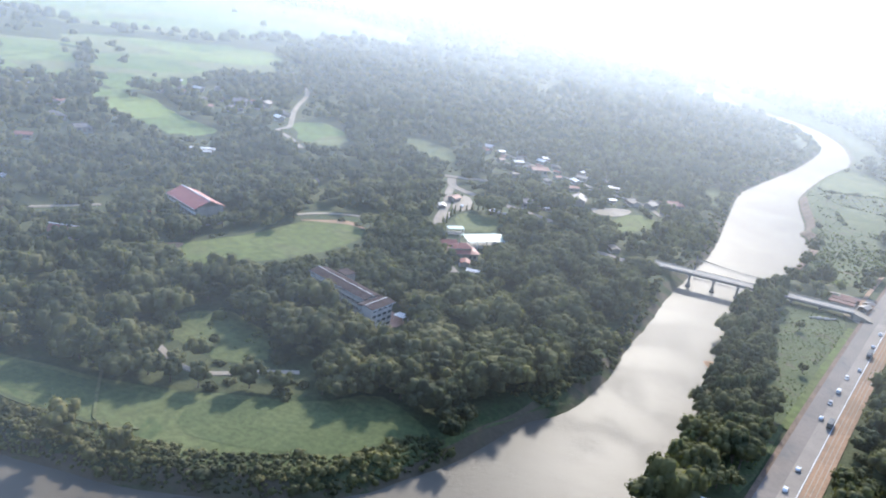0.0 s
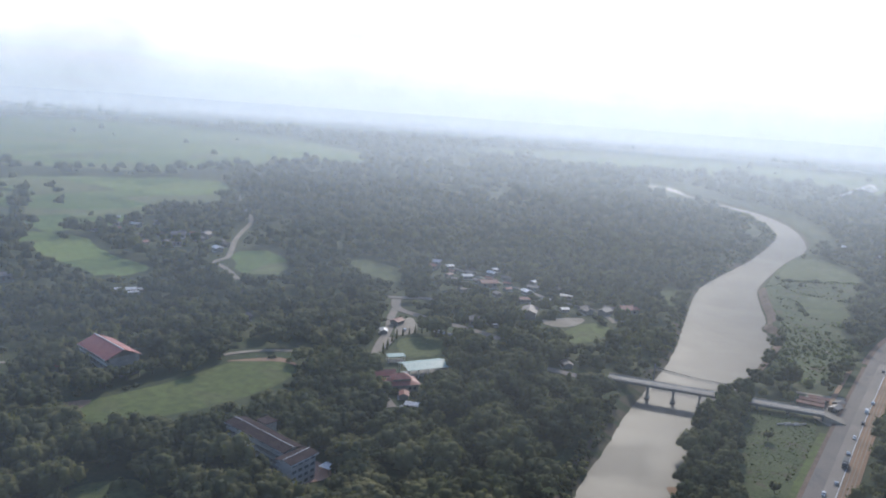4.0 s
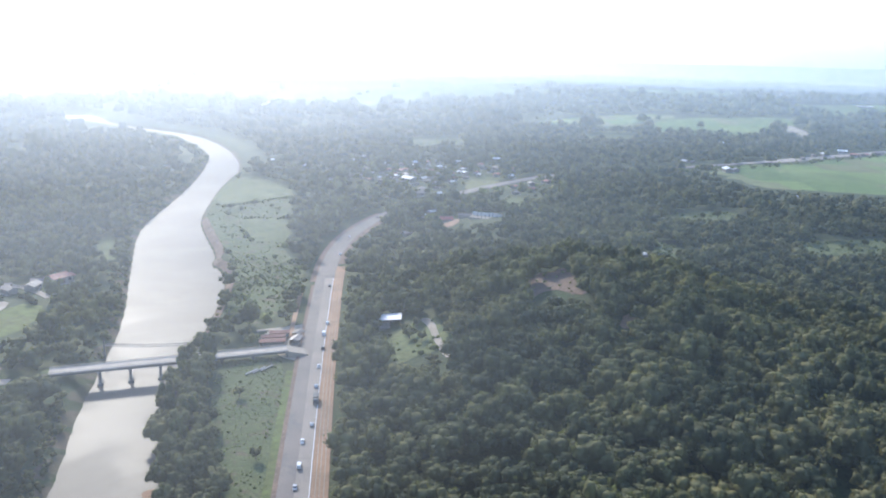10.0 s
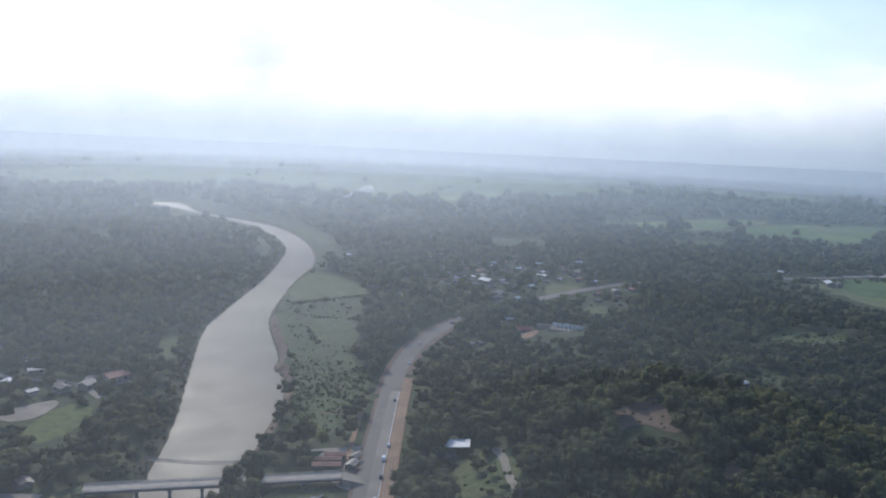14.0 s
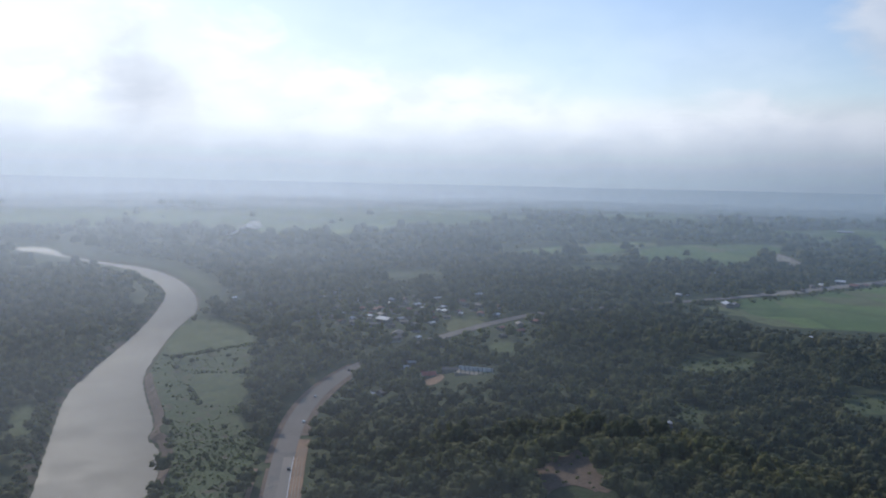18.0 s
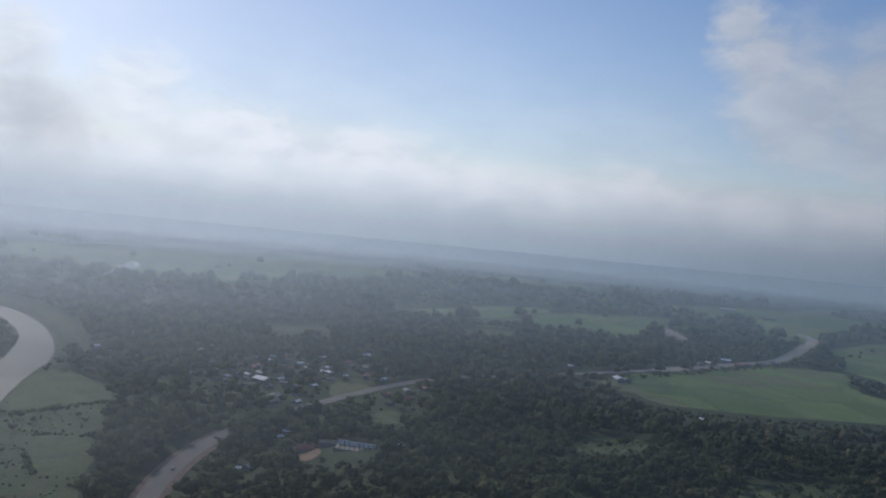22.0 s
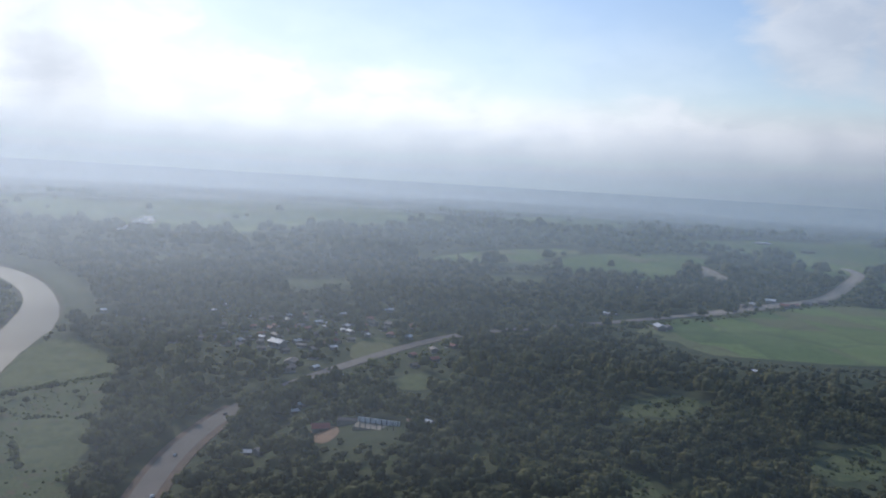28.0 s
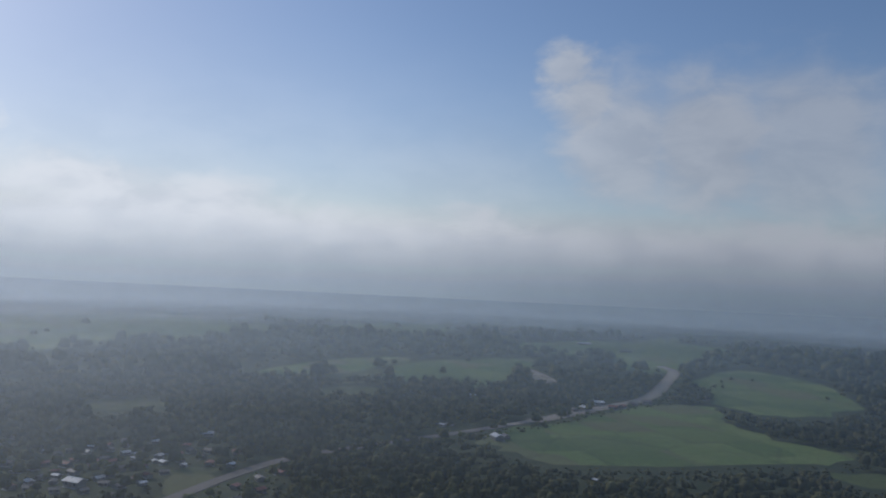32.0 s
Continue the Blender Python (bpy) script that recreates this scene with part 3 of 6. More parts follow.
# name, ring, material, label, category
FIELDS = [
    ("sports_field", [(-340, 122), (-305, 126), (-297, 155), (-295, 207), (-307, 238), (-328, 244), (-341, 230), (-338, 202), (-334, 163)], PADDY, "mown bright green sports field", "field"),
    ("river_field", [(-278, 12), (-250, 31), (-231, 42), (-210, 57), (-192, 79), (-174, 95), (-169, 117), (-153, 117), (-136, 114), (-133, 105), (-136, 88), (-144, 66), (-158, 50), (-180, 34), (-210, 22), (-240, 6), (-270, -8)], FIELD, "green crop field inside the river bend", "field"),
    ("clearing", [(-252, 83), (-264, 95), (-253, 115), (-223, 113), (-209, 98), (-217, 86), (-243, 78)], FIELD, "grassy clearing with banana plants", "clearing"),
    ("field", [(-747, 62), (-731, 118), (-622, 95), (-617, 51)], PLAIN, "pale green rice field by the village", "field"),
    ("field", [(-763, 285), (-706, 324), (-625, 300), (-555, 306), (-545, 254), (-600, 259), (-661, 253)], PLAIN, "pale green rice field among houses", "field"),
    ("field", [(-585, 393), (-567, 432), (-482, 380), (-510, 345)], PLAIN, "bright green rice field beside a track", "field"),
    ("field", [(-520, 457), (-480, 480), (-430, 455), (-416, 425), (-456, 430)], FIELD, "olive grass field edged by trees", "field"),
    ("field", [(-253, 850), (-247, 905), (-215, 880), (-176, 842), (-172, 803), (-194, 780), (-222, 752), (-244, 796)], FIELD, "grass field on the river bank", "field"),
    ("field", [(-188, 702), (-157, 704), (-143, 673), (-136, 618), (-164, 622), (-183, 670)], FIELD, "small light green field by the river", "field"),
    ("field", [(-283, 619), (-268, 628), (-240, 560), (-256, 554)], FIELD, "green field above the river bank", "field"),
    ("village_green", [(-258, 408), (-262, 461), (-237, 456), (-234, 405)], PADDY, "mown green playing field near the river", "field"),
    ("field", [(289, 1041), (463, 1150), (660, 1270), (729, 1237), (657, 1114), (648, 984), (736, 948), (649, 905), (364, 913), (312, 974)], PLAIN, "broad green rice field below the highway", "field"),
    ("field", [(824, 1463), (1183, 1729), (1026, 1231), (806, 1126), (740, 1214)], PLAIN, "wide green rice field", "field"),
    ("field", [(577, 879), (646, 860), (700, 830), (591, 797)], PADDY, "small green field among trees", "field"),
    ("field", [(434, 1514), (599, 1677), (514, 1422), (402, 1391)], PLAIN, "green rice field by the sand bank", "field"),
    ("far_fields", [(-690, 1880), (-740, 2142), (-647, 2474), (-455, 2900), (-36, 3016), (116, 2761), (272, 2570), (213, 2265), (11, 2100), (-255, 1851), (-469, 1840)], PLAIN, "hazy far green plain", "field"),
    ("far_fields", [(-1157, 433), (-1017, 696), (-862, 603), (-814, 476), (-1001, 369)], PLAIN, "hazy pale green rice plain", "field"),
    ("clearing", [(183, 755), (246, 793), (263, 777), (234, 729), (178, 712)], FIELD, "grassy clearing in the woods", "clearing"),
    ("clearing", [(263, 656), (361, 695), (362, 670), (301, 615), (256, 615)], FIELD, "broad grassy clearing in the woods", "clearing"),
    ("clearing", [(136, 599), (152, 600), (151, 560), (127, 560)], SCRUB, "olive grass clearing on the hill", "clearing"),
    ("clearing", [(-42, 416), (-19, 439), (-2, 388), (-38, 376)], FIELD, "grassy yard beside the highway", "yard"),
    ("bare_patch", [(37, 466), (50, 458), (57, 472), (60, 456), (66, 427), (60, 418), (47, 432), (34, 422)], EARTH, "brown bare earth patch on the hill", "bare ground"),
    ("river_meadow", [(-242, 799), (-252, 880), (-240, 925), (-180, 850), (-160, 772), (-152, 712), (-140, 640), (-128, 580), (-108, 566), (-104, 480), (-108, 440), (-132, 436), (-141, 480), (-149, 526), (-162, 560), (-174, 592), (-206, 660), (-225, 708)], SCRUB, "rough green meadow with shrubs on the river bank", "meadow"),
    ("verge_meadow", [(-52, 170), (-64, 240), (-72, 300), (-82, 365), (-90, 392), (-118, 385), (-112, 350), (-98, 300), (-84, 255), (-72, 210), (-62, 178)], SCRUB, "rough green grass strip between highway and riverside trees", "meadow"),
    ("far_fields", [(-1129, 190), (-1100, 330), (-1051, 411), (-747, 278), (-830, 225), (-997, 90)], PLAIN, "hazy pale green rice plain", "field"),
    ("far_fields", [(-1051, 420), (-1082, 730), (-801, 538), (-816, 466), (-720, 310), (-778, 300)], PLAIN, "hazy pale green rice plain", "field"),
    ("far_fields", [(-2300, 300), (-2500, 1300), (-1500, 1500), (-1150, 900), (-1250, 450)], PLAIN, "far pale green rice plain in haze", "field"),
    ("far_fields", [(-1500, 1600), (-1300, 2500), (-700, 2600), (-600, 2050), (-900, 1700)], PLAIN, "far pale green rice plain in haze", "field"),
    ("far_fields", [(700, 1900), (900, 2300), (1500, 2300), (1300, 1900)], PLAIN, "far green rice fields", "field"),
    ("far_fields", [(250, 1420), (330, 1520), (520, 1690), (330, 1640), (200, 1500)], FIELD, "green fields between far woods", "field"),
    ("far_fields", [(300, 2350), (420, 2700), (900, 2900), (800, 2500)], PLAIN, "far green rice fields", "field"),
    ("roadside_field", [(10, 915), (46, 938), (38, 955), (-2, 952)], SCRUB, "dry yellowish field beside the highway", "field"),
    ("lawn", [(-314, 318), (-312, 333), (-298, 346), (-276, 320), (-287, 296)], FIELD, "mown lawn ringed by cypresses", "lawn"),
    ("campus_yard", [(-323, 310), (-322, 321), (-316, 322), (-305, 300), (-300, 289)], PALE_DIRT, "pale paved yard of the campus", "yard"),
    ("campus_yard", [(-345, 368), (-325, 352), (-316, 340), (-318, 326), (-326, 330), (-340, 350)], PALE_DIRT, "pale paved yard of the campus", "yard"),
    ("gravel_yard", [(-287, 438), (-270, 463), (-262, 458), (-261, 436), (-274, 424)], PALE_DIRT, "bare brown yard beside the playing field", "yard"),
    ("courtyard", [(-210, 152), (-205, 168), (-213, 174), (-222, 173), (-217, 166), (-213, 159)], SALMON, "salmon paved court beside the school", "yard"),
    ("quarry_ground", [(-22, 660), (-6, 658), (-3, 638), (-11, 627), (-18, 636)], DIRT, "raw orange cleared earth on the hill", "bare ground"),
    ("quarry_ground", [(33, 666), (42, 667), (43, 647), (35, 648)], DIRT, "raw orange cleared earth on the hill", "bare ground"),
    ("bare_track", [(-20, 435), (-15, 426), (-11, 400), (-4, 374), (-8, 374), (-14, 398), (-18, 420), (-23, 432)], PALE_DIRT, "pale eroded track up the hill", "track"),
    ("bare_patch", [(80, 398), (87, 399), (86, 382), (73, 380)], DIRT, "small pale clearing on the hill", "bare ground"),
    ("junction_apron", [(-108, 427), (-92, 440), (-84, 437), (-78, 400), (-80, 388), (-90, 392), (-100, 408)], PALE_DIRT, "dusty apron of the bridge works by the highway", "bare ground"),
    ("far_fields", [(296, 1478), (398, 1741), (708, 1862), (722, 1732), (417, 1454)], PLAIN, "far green rice fields by a stream", "field"),
    ("far_fields", [(1019, 2098), (1703, 2709), (974, 1622), (771, 1497)], PLAIN, "far green rice fields beyond the highway", "field"),
    ("far_fields", [(158, 1323), (214, 1421), (300, 1418), (257, 1301)], FIELD, "dull green field between far woods", "field"),
    ("far_fields", [(93, 1544), (298, 1793), (489, 1824), (250, 1529)], PLAIN, "hazy green field between far woods", "field"),
    ("far_fields", [(-330, 1420), (-250, 1500), (-120, 1480), (-200, 1400)], FIELD, "dull green field between far woods", "field"),
    ("far_fields", [(-120, 1240), (-60, 1300), (20, 1280), (-40, 1225)], SCRUB, "dull olive field behind the village", "field"),
    ("field", [(-1, 858), (2, 934), (35, 932), (39, 911), (14, 874)], DRY_GRASS, "olive dry field in the village", "field"),
    ("clearing", [(30, 784), (35, 819), (63, 835), (61, 788), (45, 772)], FIELD, "green clearing beside the highway", "clearing"),
    ("sand_bank", [(629, 1679), (633, 1598), (602, 1455), (534, 1393), (560, 1480), (590, 1580)], PALE_DIRT, "pale sand bank of a far stream", "sand"),
]
TRACKS = [
    ("track", [(-637, 112), (-600, 97), (-577, 86), (-556, 73), (-532, 55)], 2.2, "pale dirt track through the village"),
    ("track", [(-884, 619), (-781, 552), (-706, 512), (-640, 440), (-582, 392), (-562, 375), (-557, 355), (-531, 351), (-494, 335)], 2.4, "pale dirt track through the rice fields"),
    ("campus_road", [(-383, 393), (-366, 374), (-345, 373), (-321, 373), (-299, 375), (-274, 373)], 3.4, "pale concrete road of the campus"),
    ("campus_road", [(-392, 392), (-380, 405), (-367, 420)], 3.2, "pale concrete road of the campus"),
    ("campus_road", [(-366, 374), (-350, 352), (-330, 330), (-315, 305), (-290, 275), (-262, 250), (-240, 238)], 2.6, "pale concrete lane of the campus"),
    ("track", [(-442, 519), (-394, 506), (-366, 503), (-340, 499), (-309, 492), (-277, 496), (-246, 471)], 2.2, "pale dirt lane with houses"),
    ("track", [(-246, 73), (-225, 70), (-213, 74), (-202, 96), (-196, 104)], 1.4, "pale footpath beside the crop field"),
    ("track", [(-420, 92), (-413, 112), (-409, 131)], 1.6, "pale dirt lane"),
    ("track", [(-352, 222), (-346, 246), (-330, 262)], 1.8, "pale path beside the sports field"),
    ("track", [(308, 1084), (318, 1066), (326, 1046)], 2.0, "pale farm lane off the highway"),
    ("track", [(-111, 428), (-99, 433), (-87, 440)], 1.5, "bare earth track below the highway"),
    ("bridge_approach", [(-228, 348), (-216, 351), (-206, 353)], 3.0, "grey bridge approach road"),
]
for name, line, half, label in TRACKS:
    line = softened(line, 2)
    ribbon(name, line, -half, half, CONCRETE if "road" in name or "approach" in name else PALE_DIRT, label, "track", 0.32, 0.4)


def ragged(ring, seed):
    """An uneven outline, as hedges and tree lines leave it."""
    ring = softened(ring, 1, True)
    size = float(np.min(np.ptp(ring, axis=0)))
    g = np.random.default_rng(seed)
    for amount in (0.07, 0.035):
        middle = (ring + np.roll(ring, -1, 0)) / 2 + g.normal(0, amount * size * 0.5, ring.shape)
        ring = np.stack([ring, middle], 1).reshape(-1, 2)
    return ring


rings = []
for order, (name, ring, mat, label, category) in enumerate(FIELDS):
    uneven = name in ("far_fields", "field", "clearing", "bare_patch")
    ring = ragged(ring, order) if uneven else softened(ring, 1, True)
    sheet(name, ring, mat, label, category, soft=0, lift=0.12 + (0.0 if "meadow" in name else 0.03 + 0.004 * order))
    rings.append(ring)

# ---- woods ----
def lump(rng, rings, sides, radius, height, rough):
    """A closed uneven dome."""
    verts, faces = [(0, 0, -height * 0.6)], []
    for i in range(rings):
        u = -0.45 + 1.25 * i / max(1, rings - 1)
        r = math.sqrt(max(0.02, 1 - min(0.97, abs(u)) ** 2))
        for j in range(sides):
            a = 2 * math.pi * (j + 0.5 * (i % 2)) / sides
            k = 1 + rng.uniform(-rough, rough)
            verts.append((r * radius * k * math.cos(a), r * radius * k * math.sin(a), u * height * (1 + rng.uniform(-rough, rough) * 0.5)))
    top = len(verts)
    verts.append((0, 0, height))
    for j in range(sides):
        faces.append((0, 1 + (j + 1) % sides, 1 + j))
        for i in range(rings - 1):
            a, b = 1 + i * sides + j, 1 + i * sides + (j + 1) % sides
            faces += [(a, b, b + sides), (a, b + sides, a + sides)]
        faces.append((1 + (rings - 1) * sides + j, 1 + (rings - 1) * sides + (j + 1) % sides, top))
    return np.array(verts, float), np.array(faces)


def joined(some):
    verts, faces, base = [], [], 0
    for v, f in some:
        verts.append(v)
        faces.append(f + base)
        base += len(v)
    return np.concatenate(verts), np.concatenate(faces)


def sprays(rng, centre, size, count, leaf):
    """Small leafy sprays standing out from a clump, each a bent leaf shape."""
    verts, faces = [], []
    for _ in range(count):
        d = np.array([rng.gauss(0, 1), rng.gauss(0, 1), rng.gauss(0.45, 0.8)])
        d /= np.linalg.norm(d) + 1e-6
        p = centre + d * size * rng.uniform(0.92, 1.2)
        side = np.cross(d, [rng.gauss(0, 1), rng.gauss(0, 1), rng.gauss(0, 1)])
        side /= np.linalg.norm(side) + 1e-6
        other = np.cross(d, side) + d * rng.uniform(-0.8, 0.8)
        s = leaf * rng.uniform(0.55, 1.5)
        k = len(verts)
        verts += [p - side * s - other * s * 0.5, p + side * s - other * s * 0.4, p + other * s * 1.1 + d * s * 0.3]
        faces.append((k, k + 1, k + 2))
    return np.array(verts), np.array(faces)


def crown(rng, clumps, rings, sides, leaves, leaf, spread=1.0):
    """A billowing crown of unit radius: clumps on an uneven dome, each hidden in sprays of leaves."""
    some = [lump(rng, max(2, rings), max(5, sides), 0.70, 0.58, 0.18)]
    for c in range(clumps):
        a = 2.4 * c + rng.uniform(-0.6, 0.6)
        u = -0.25 + 1.15 * (c + 0.5) / clumps
        r = math.sqrt(max(0.03, 1 - min(1, abs(u)) ** 2)) * rng.uniform(0.5, 0.85) * spread
        centre = np.array([r * math.cos(a), r * math.sin(a), u * 0.62 + rng.uniform(-0.14, 0.14)])
        size = rng.uniform(0.24, 0.44)
        inner = size * (0.95 if leaves else 1.0)
        v, f = lump(rng, 2, sides, inner, inner * rng.uniform(0.75, 0.98), 0.16)
        some.append((v + centre, f))
        if leaves:
            some.append(sprays(rng, centre, size, leaves, leaf))
    return joined(some)


def fast_mesh(name, verts, faces, mat, tint=None):
    mesh = bpy.data.meshes.new(name)
    mesh.vertices.add(len(verts))
    mesh.vertices.foreach_set("co", np.asarray(verts, np.float32).ravel())
    mesh.loops.add(len(faces) * 3)
    mesh.loops.foreach_set("vertex_index", np.asarray(faces, np.int32).ravel())
    mesh.polygons.add(len(faces))
    mesh.polygons.foreach_set("loop_start", np.arange(0, len(faces) * 3, 3, dtype=np.int32))
    mesh.polygons.foreach_set("use_smooth", np.ones(len(faces), bool))
    mesh.update(calc_edges=True)
    if tint is not None:
        mesh.attributes.new("tint", "FLOAT", "POINT").data.foreach_set("value", np.asarray(tint, np.float32))
    mesh.materials.append(mat)
    return mesh


rng = random.Random(7)
FINE = [crown(rng, 9, 2, 5, 21, 0.062) for _ in range(7)]
MIDDLE = [crown(rng, 5, 2, 5, 8, 0.10) for _ in range(6)]
COARSE = [crown(rng, 2, 2, 4, 5, 0.13) for _ in range(5)]
FAR = [lump(rng, 2, 6, 1.0, 0.8, 0.3) for _ in range(5)]
SHRUB = [joined([lump(rng, 2, 5, 0.9, 0.7, 0.3), sprays(rng, np.zeros(3), 0.8, 14, 0.22)]) for _ in range(4)]


def scattered(templates, spots, g):
    """Many crowns in one: spots are x, y, z, radius, height. Also a number for each corner that differs from tree to tree."""
    pieces_v, pieces_f, pieces_t, base = [], [], [], 0
    kind = g.integers(0, len(templates), len(spots))
    for k, (tv, tf) in enumerate(templates):
        mine = spots[kind == k]
        if not len(mine):
            continue
        turn = g.uniform(0, 2 * np.pi, len(mine))
        c, s = np.cos(turn)[:, None], np.sin(turn)[:, None]
        x = (tv[None, :, 0] * c - tv[None, :, 1] * s) * mine[:, 3:4] + mine[:, 0:1]
        y = (tv[None, :, 0] * s + tv[None, :, 1] * c) * mine[:, 3:4] + mine[:, 1:2]
        z = tv[None, :, 2] * mine[:, 4:5] + mine[:, 2:3]
        pieces_v.append(np.stack([x, y, z], -1).reshape(-1, 3))
        pieces_f.append((tf[None] + (base + np.arange(len(mine)) * len(tv))[:, None, None]).reshape(-1, 3))
        pieces_t.append(np.repeat(g.uniform(0, 1, len(mine)), len(tv)))
        base += len(mine) * len(tv)
    return np.concatenate(pieces_v), np.concatenate(pieces_f), np.concatenate(pieces_t)


OPEN_RINGS = list(rings) + [np.array(r, float) for r in (
    [(-256, 150), (-256, 172), (-203, 178), (-202, 146)], [(-396, 154), (-394, 186), (-350, 180), (-350, 152)],
    [(-322, 296), (-300, 345), (-268, 310), (-248, 262), (-262, 246), (-282, 262), (-296, 284)],
    [(-512, 240), (-514, 262), (-492, 262), (-492, 240)], [(-2, 628), (-2, 664), (34, 652), (30, 628)],
    [(-58, 404), (-58, 416), (-43, 416), (-43, 404)], [(-48, 428), (-48, 448), (-30, 448), (-30, 428)])]
CLEAR_LINES = [(softened(line, 1), half + 2.0) for name, line, half, label in TRACKS]
CLEAR_LINES += [(ROAD_LINE[(ROAD_LINE[:, 1] > 100) & (ROAD_LINE[:, 1] < 560)] + np.array((10.5, 2.0)), 4.6), (np.array([(-190, 357), (-86, 398)], float), 7.0), (np.array([(-180, 392), (-130, 402)], float), 2.5)]


def free_land(x, y, room):
    """Where trees may stand."""
    side = river_side(x, y)
    margin = np.where((x < -250) & (y > 930), 34.0, np.where((y > 560) & (x > -330), 9.0, np.where(~right_of_river(x, y) & (y > 130), 11.0, 4.0)))
    ok = (side > margin) & (line_distance(x, y, HIGHWAY) > 9 + room)
    ok &= ~((side < 28) & (y > 150) & (y < 400) & (x > -140) & (line_distance(x, y, HIGHWAY) < 90) & (x > -150 + 0 * y) & right_of_river(x, y))
    stray = np.sin(x * 12.9898 + y * 78.233) * 43758.5453
    stray = (stray - np.floor(stray) < 0.03 * open_share(x * 1.7, y * 1.7)) & ((y > 1250) | (x < -620))
    for ring in OPEN_RINGS:
        ok &= ~inside(x, y, ring) | stray
    for line, wide in CLEAR_LINES:
        ok &= line_distance(x, y, line) > wide + room * 0.3
    return ok


def right_of_river(x, y):
    middle = np.interp(y, [p[1] for p in RIGHT_BANK[:20]], [p[0] for p in RIGHT_BANK[:20]])
    return x > middle - 5


def open_share(x, y):
    """How much of the wood is missing: broad patches of thinner growth, more of them on the western plain."""
    wave = 0.5 + 0.5 * np.sin(x * 0.021 + 2 * np.sin(y * 0.013 + 1)) * np.sin(y * 0.019 + 1.7 * np.sin(x * 0.011))
    fine = 0.5 + 0.5 * np.sin(x * 0.09 + 3 * np.sin(y * 0.05)) * np.sin(y * 0.08 + 2 * np.sin(x * 0.043))
    return np.clip(0.65 * wave + 0.5 * fine, 0, 1) ** 1.5


HOUSE_SPOTS = []


def clear_view(x, y, top):
    """Trees that would stand in front of open ground, water, road or houses, as seen over the valley, are left out."""
    ok = np.ones(len(x), bool)
    ex, ey, ez = 2.0, 60.0, 157.0
    base = land_height(x, y)
    top, ez = top - base, ez - base
    spots = np.array(HOUSE_SPOTS) if HOUSE_SPOTS else np.zeros((0, 3))
    for share in (0.0, 0.5, 1.0):
        k = ez / np.maximum(ez - np.maximum(top, 1.0) * share, 20)
        qx, qy = ex + (x - ex) * k, ey + (y - ey) * k
        for ring in VIEW_RINGS:
            ok &= ~inside(qx, qy, ring) | (y > 1250) | (x < -620)
        ok &= river_side(qx, qy) > 0
        ok &= line_distance(qx, qy, HIGHWAY[:13]) > 9
        ok &= (line_distance(qx, qy, HIGHWAY[15:19]) > 11) & (line_distance(qx, qy, HIGHWAY[20:]) > 12)
        for line, wide in CLEAR_LINES:
            ok &= line_distance(qx, qy, line) > wide
        for hx, hy, hr in spots:
            ok &= (qx - hx) ** 2 + (qy - hy) ** 2 > hr * hr
    return ok


VIEW_RINGS = [r for (name, *_), r in zip(FIELDS, rings) if name not in ("river_meadow", "verge_meadow")] + [np.array(r, float) for r in (
    [(-252, 154), (-252, 166), (-205, 166), (-205, 150)], [(-210, 152), (-205, 168), (-213, 174), (-222, 173), (-217, 166), (-213, 159)], [(-390, 158), (-390, 178), (-354, 176), (-354, 156)],
    [(-280, 262), (-282, 292), (-262, 304), (-250, 262)], [(-510, 244), (-510, 260), (-494, 260), (-494, 242)],
    [(-46, 431), (-46, 446), (-33, 446), (-33, 431)], [(-55, 406), (-55, 414), (-46, 414), (-46, 406)], [(-2, 628), (-4, 660), (32, 652), (30, 630)])]


def wood_spots(x0, x1, y0, y1, step, near, far, size, seed, thin=0.1, west=0.0):
    g = np.random.default_rng(seed)
    gx, gy = np.meshgrid(np.arange(x0, x1, step), np.arange(y0, y1, step))
    x = gx.ravel() + g.uniform(-0.48, 0.48, gx.size) * step
    y = gy.ravel() + g.uniform(-0.48, 0.48, gx.size) * step
    away = np.hypot(x, np.maximum(np.maximum(-80 - y, y - 240), 0))
    ok = (away >= near) & (away < far) & (y > -0.45 * np.abs(x) - 60)
    ok &= (y > 150) | (x < -60)
    x, y = x[ok], y[ok]
    thinned = np.clip(thin + west * (x < -330), 0, 1)
    ok = free_land(x, y, size * 0.6) & (g.uniform(0, 1, len(x)) > thinned * open_share(x, y) * 1.3)
    x, y = x[ok], y[ok]
    r = size * np.clip(np.exp(g.normal(0, 0.36, len(x))), 0.5, 1.75)
    h = r * g.uniform(0.75, 1.2, len(x))
    z = land_height(x, y) + h * 0.5 + np.minimum(r, size) * g.uniform(0.35, 1.0, len(x))
    keep = clear_view(x, y, z + h * 0.8)
    # low growth where a full tree would stand before open ground
    low = ~keep & (y < 1300)
    r2, h2 = r * 0.5, h * 0.3
    z2 = land_height(x, y) + h2 * 0.3
    low[low] = clear_view(x[low], y[low], (z2 + h2)[low])
    return np.concatenate([np.stack([x, y, z, r, h], 1)[keep], np.stack([x, y, z2, r2, h2], 1)[low]]), g


def grow(name, templates, label, **where):
    spots, g = wood_spots(**where)
    verts, faces, tint = scattered(templates, spots, g)
    ob = new(name, fast_mesh(name, verts, faces, LEAVES, tint))
    tagged(ob, label, "trees", kind="stuff")
    return len(spots), len(faces)


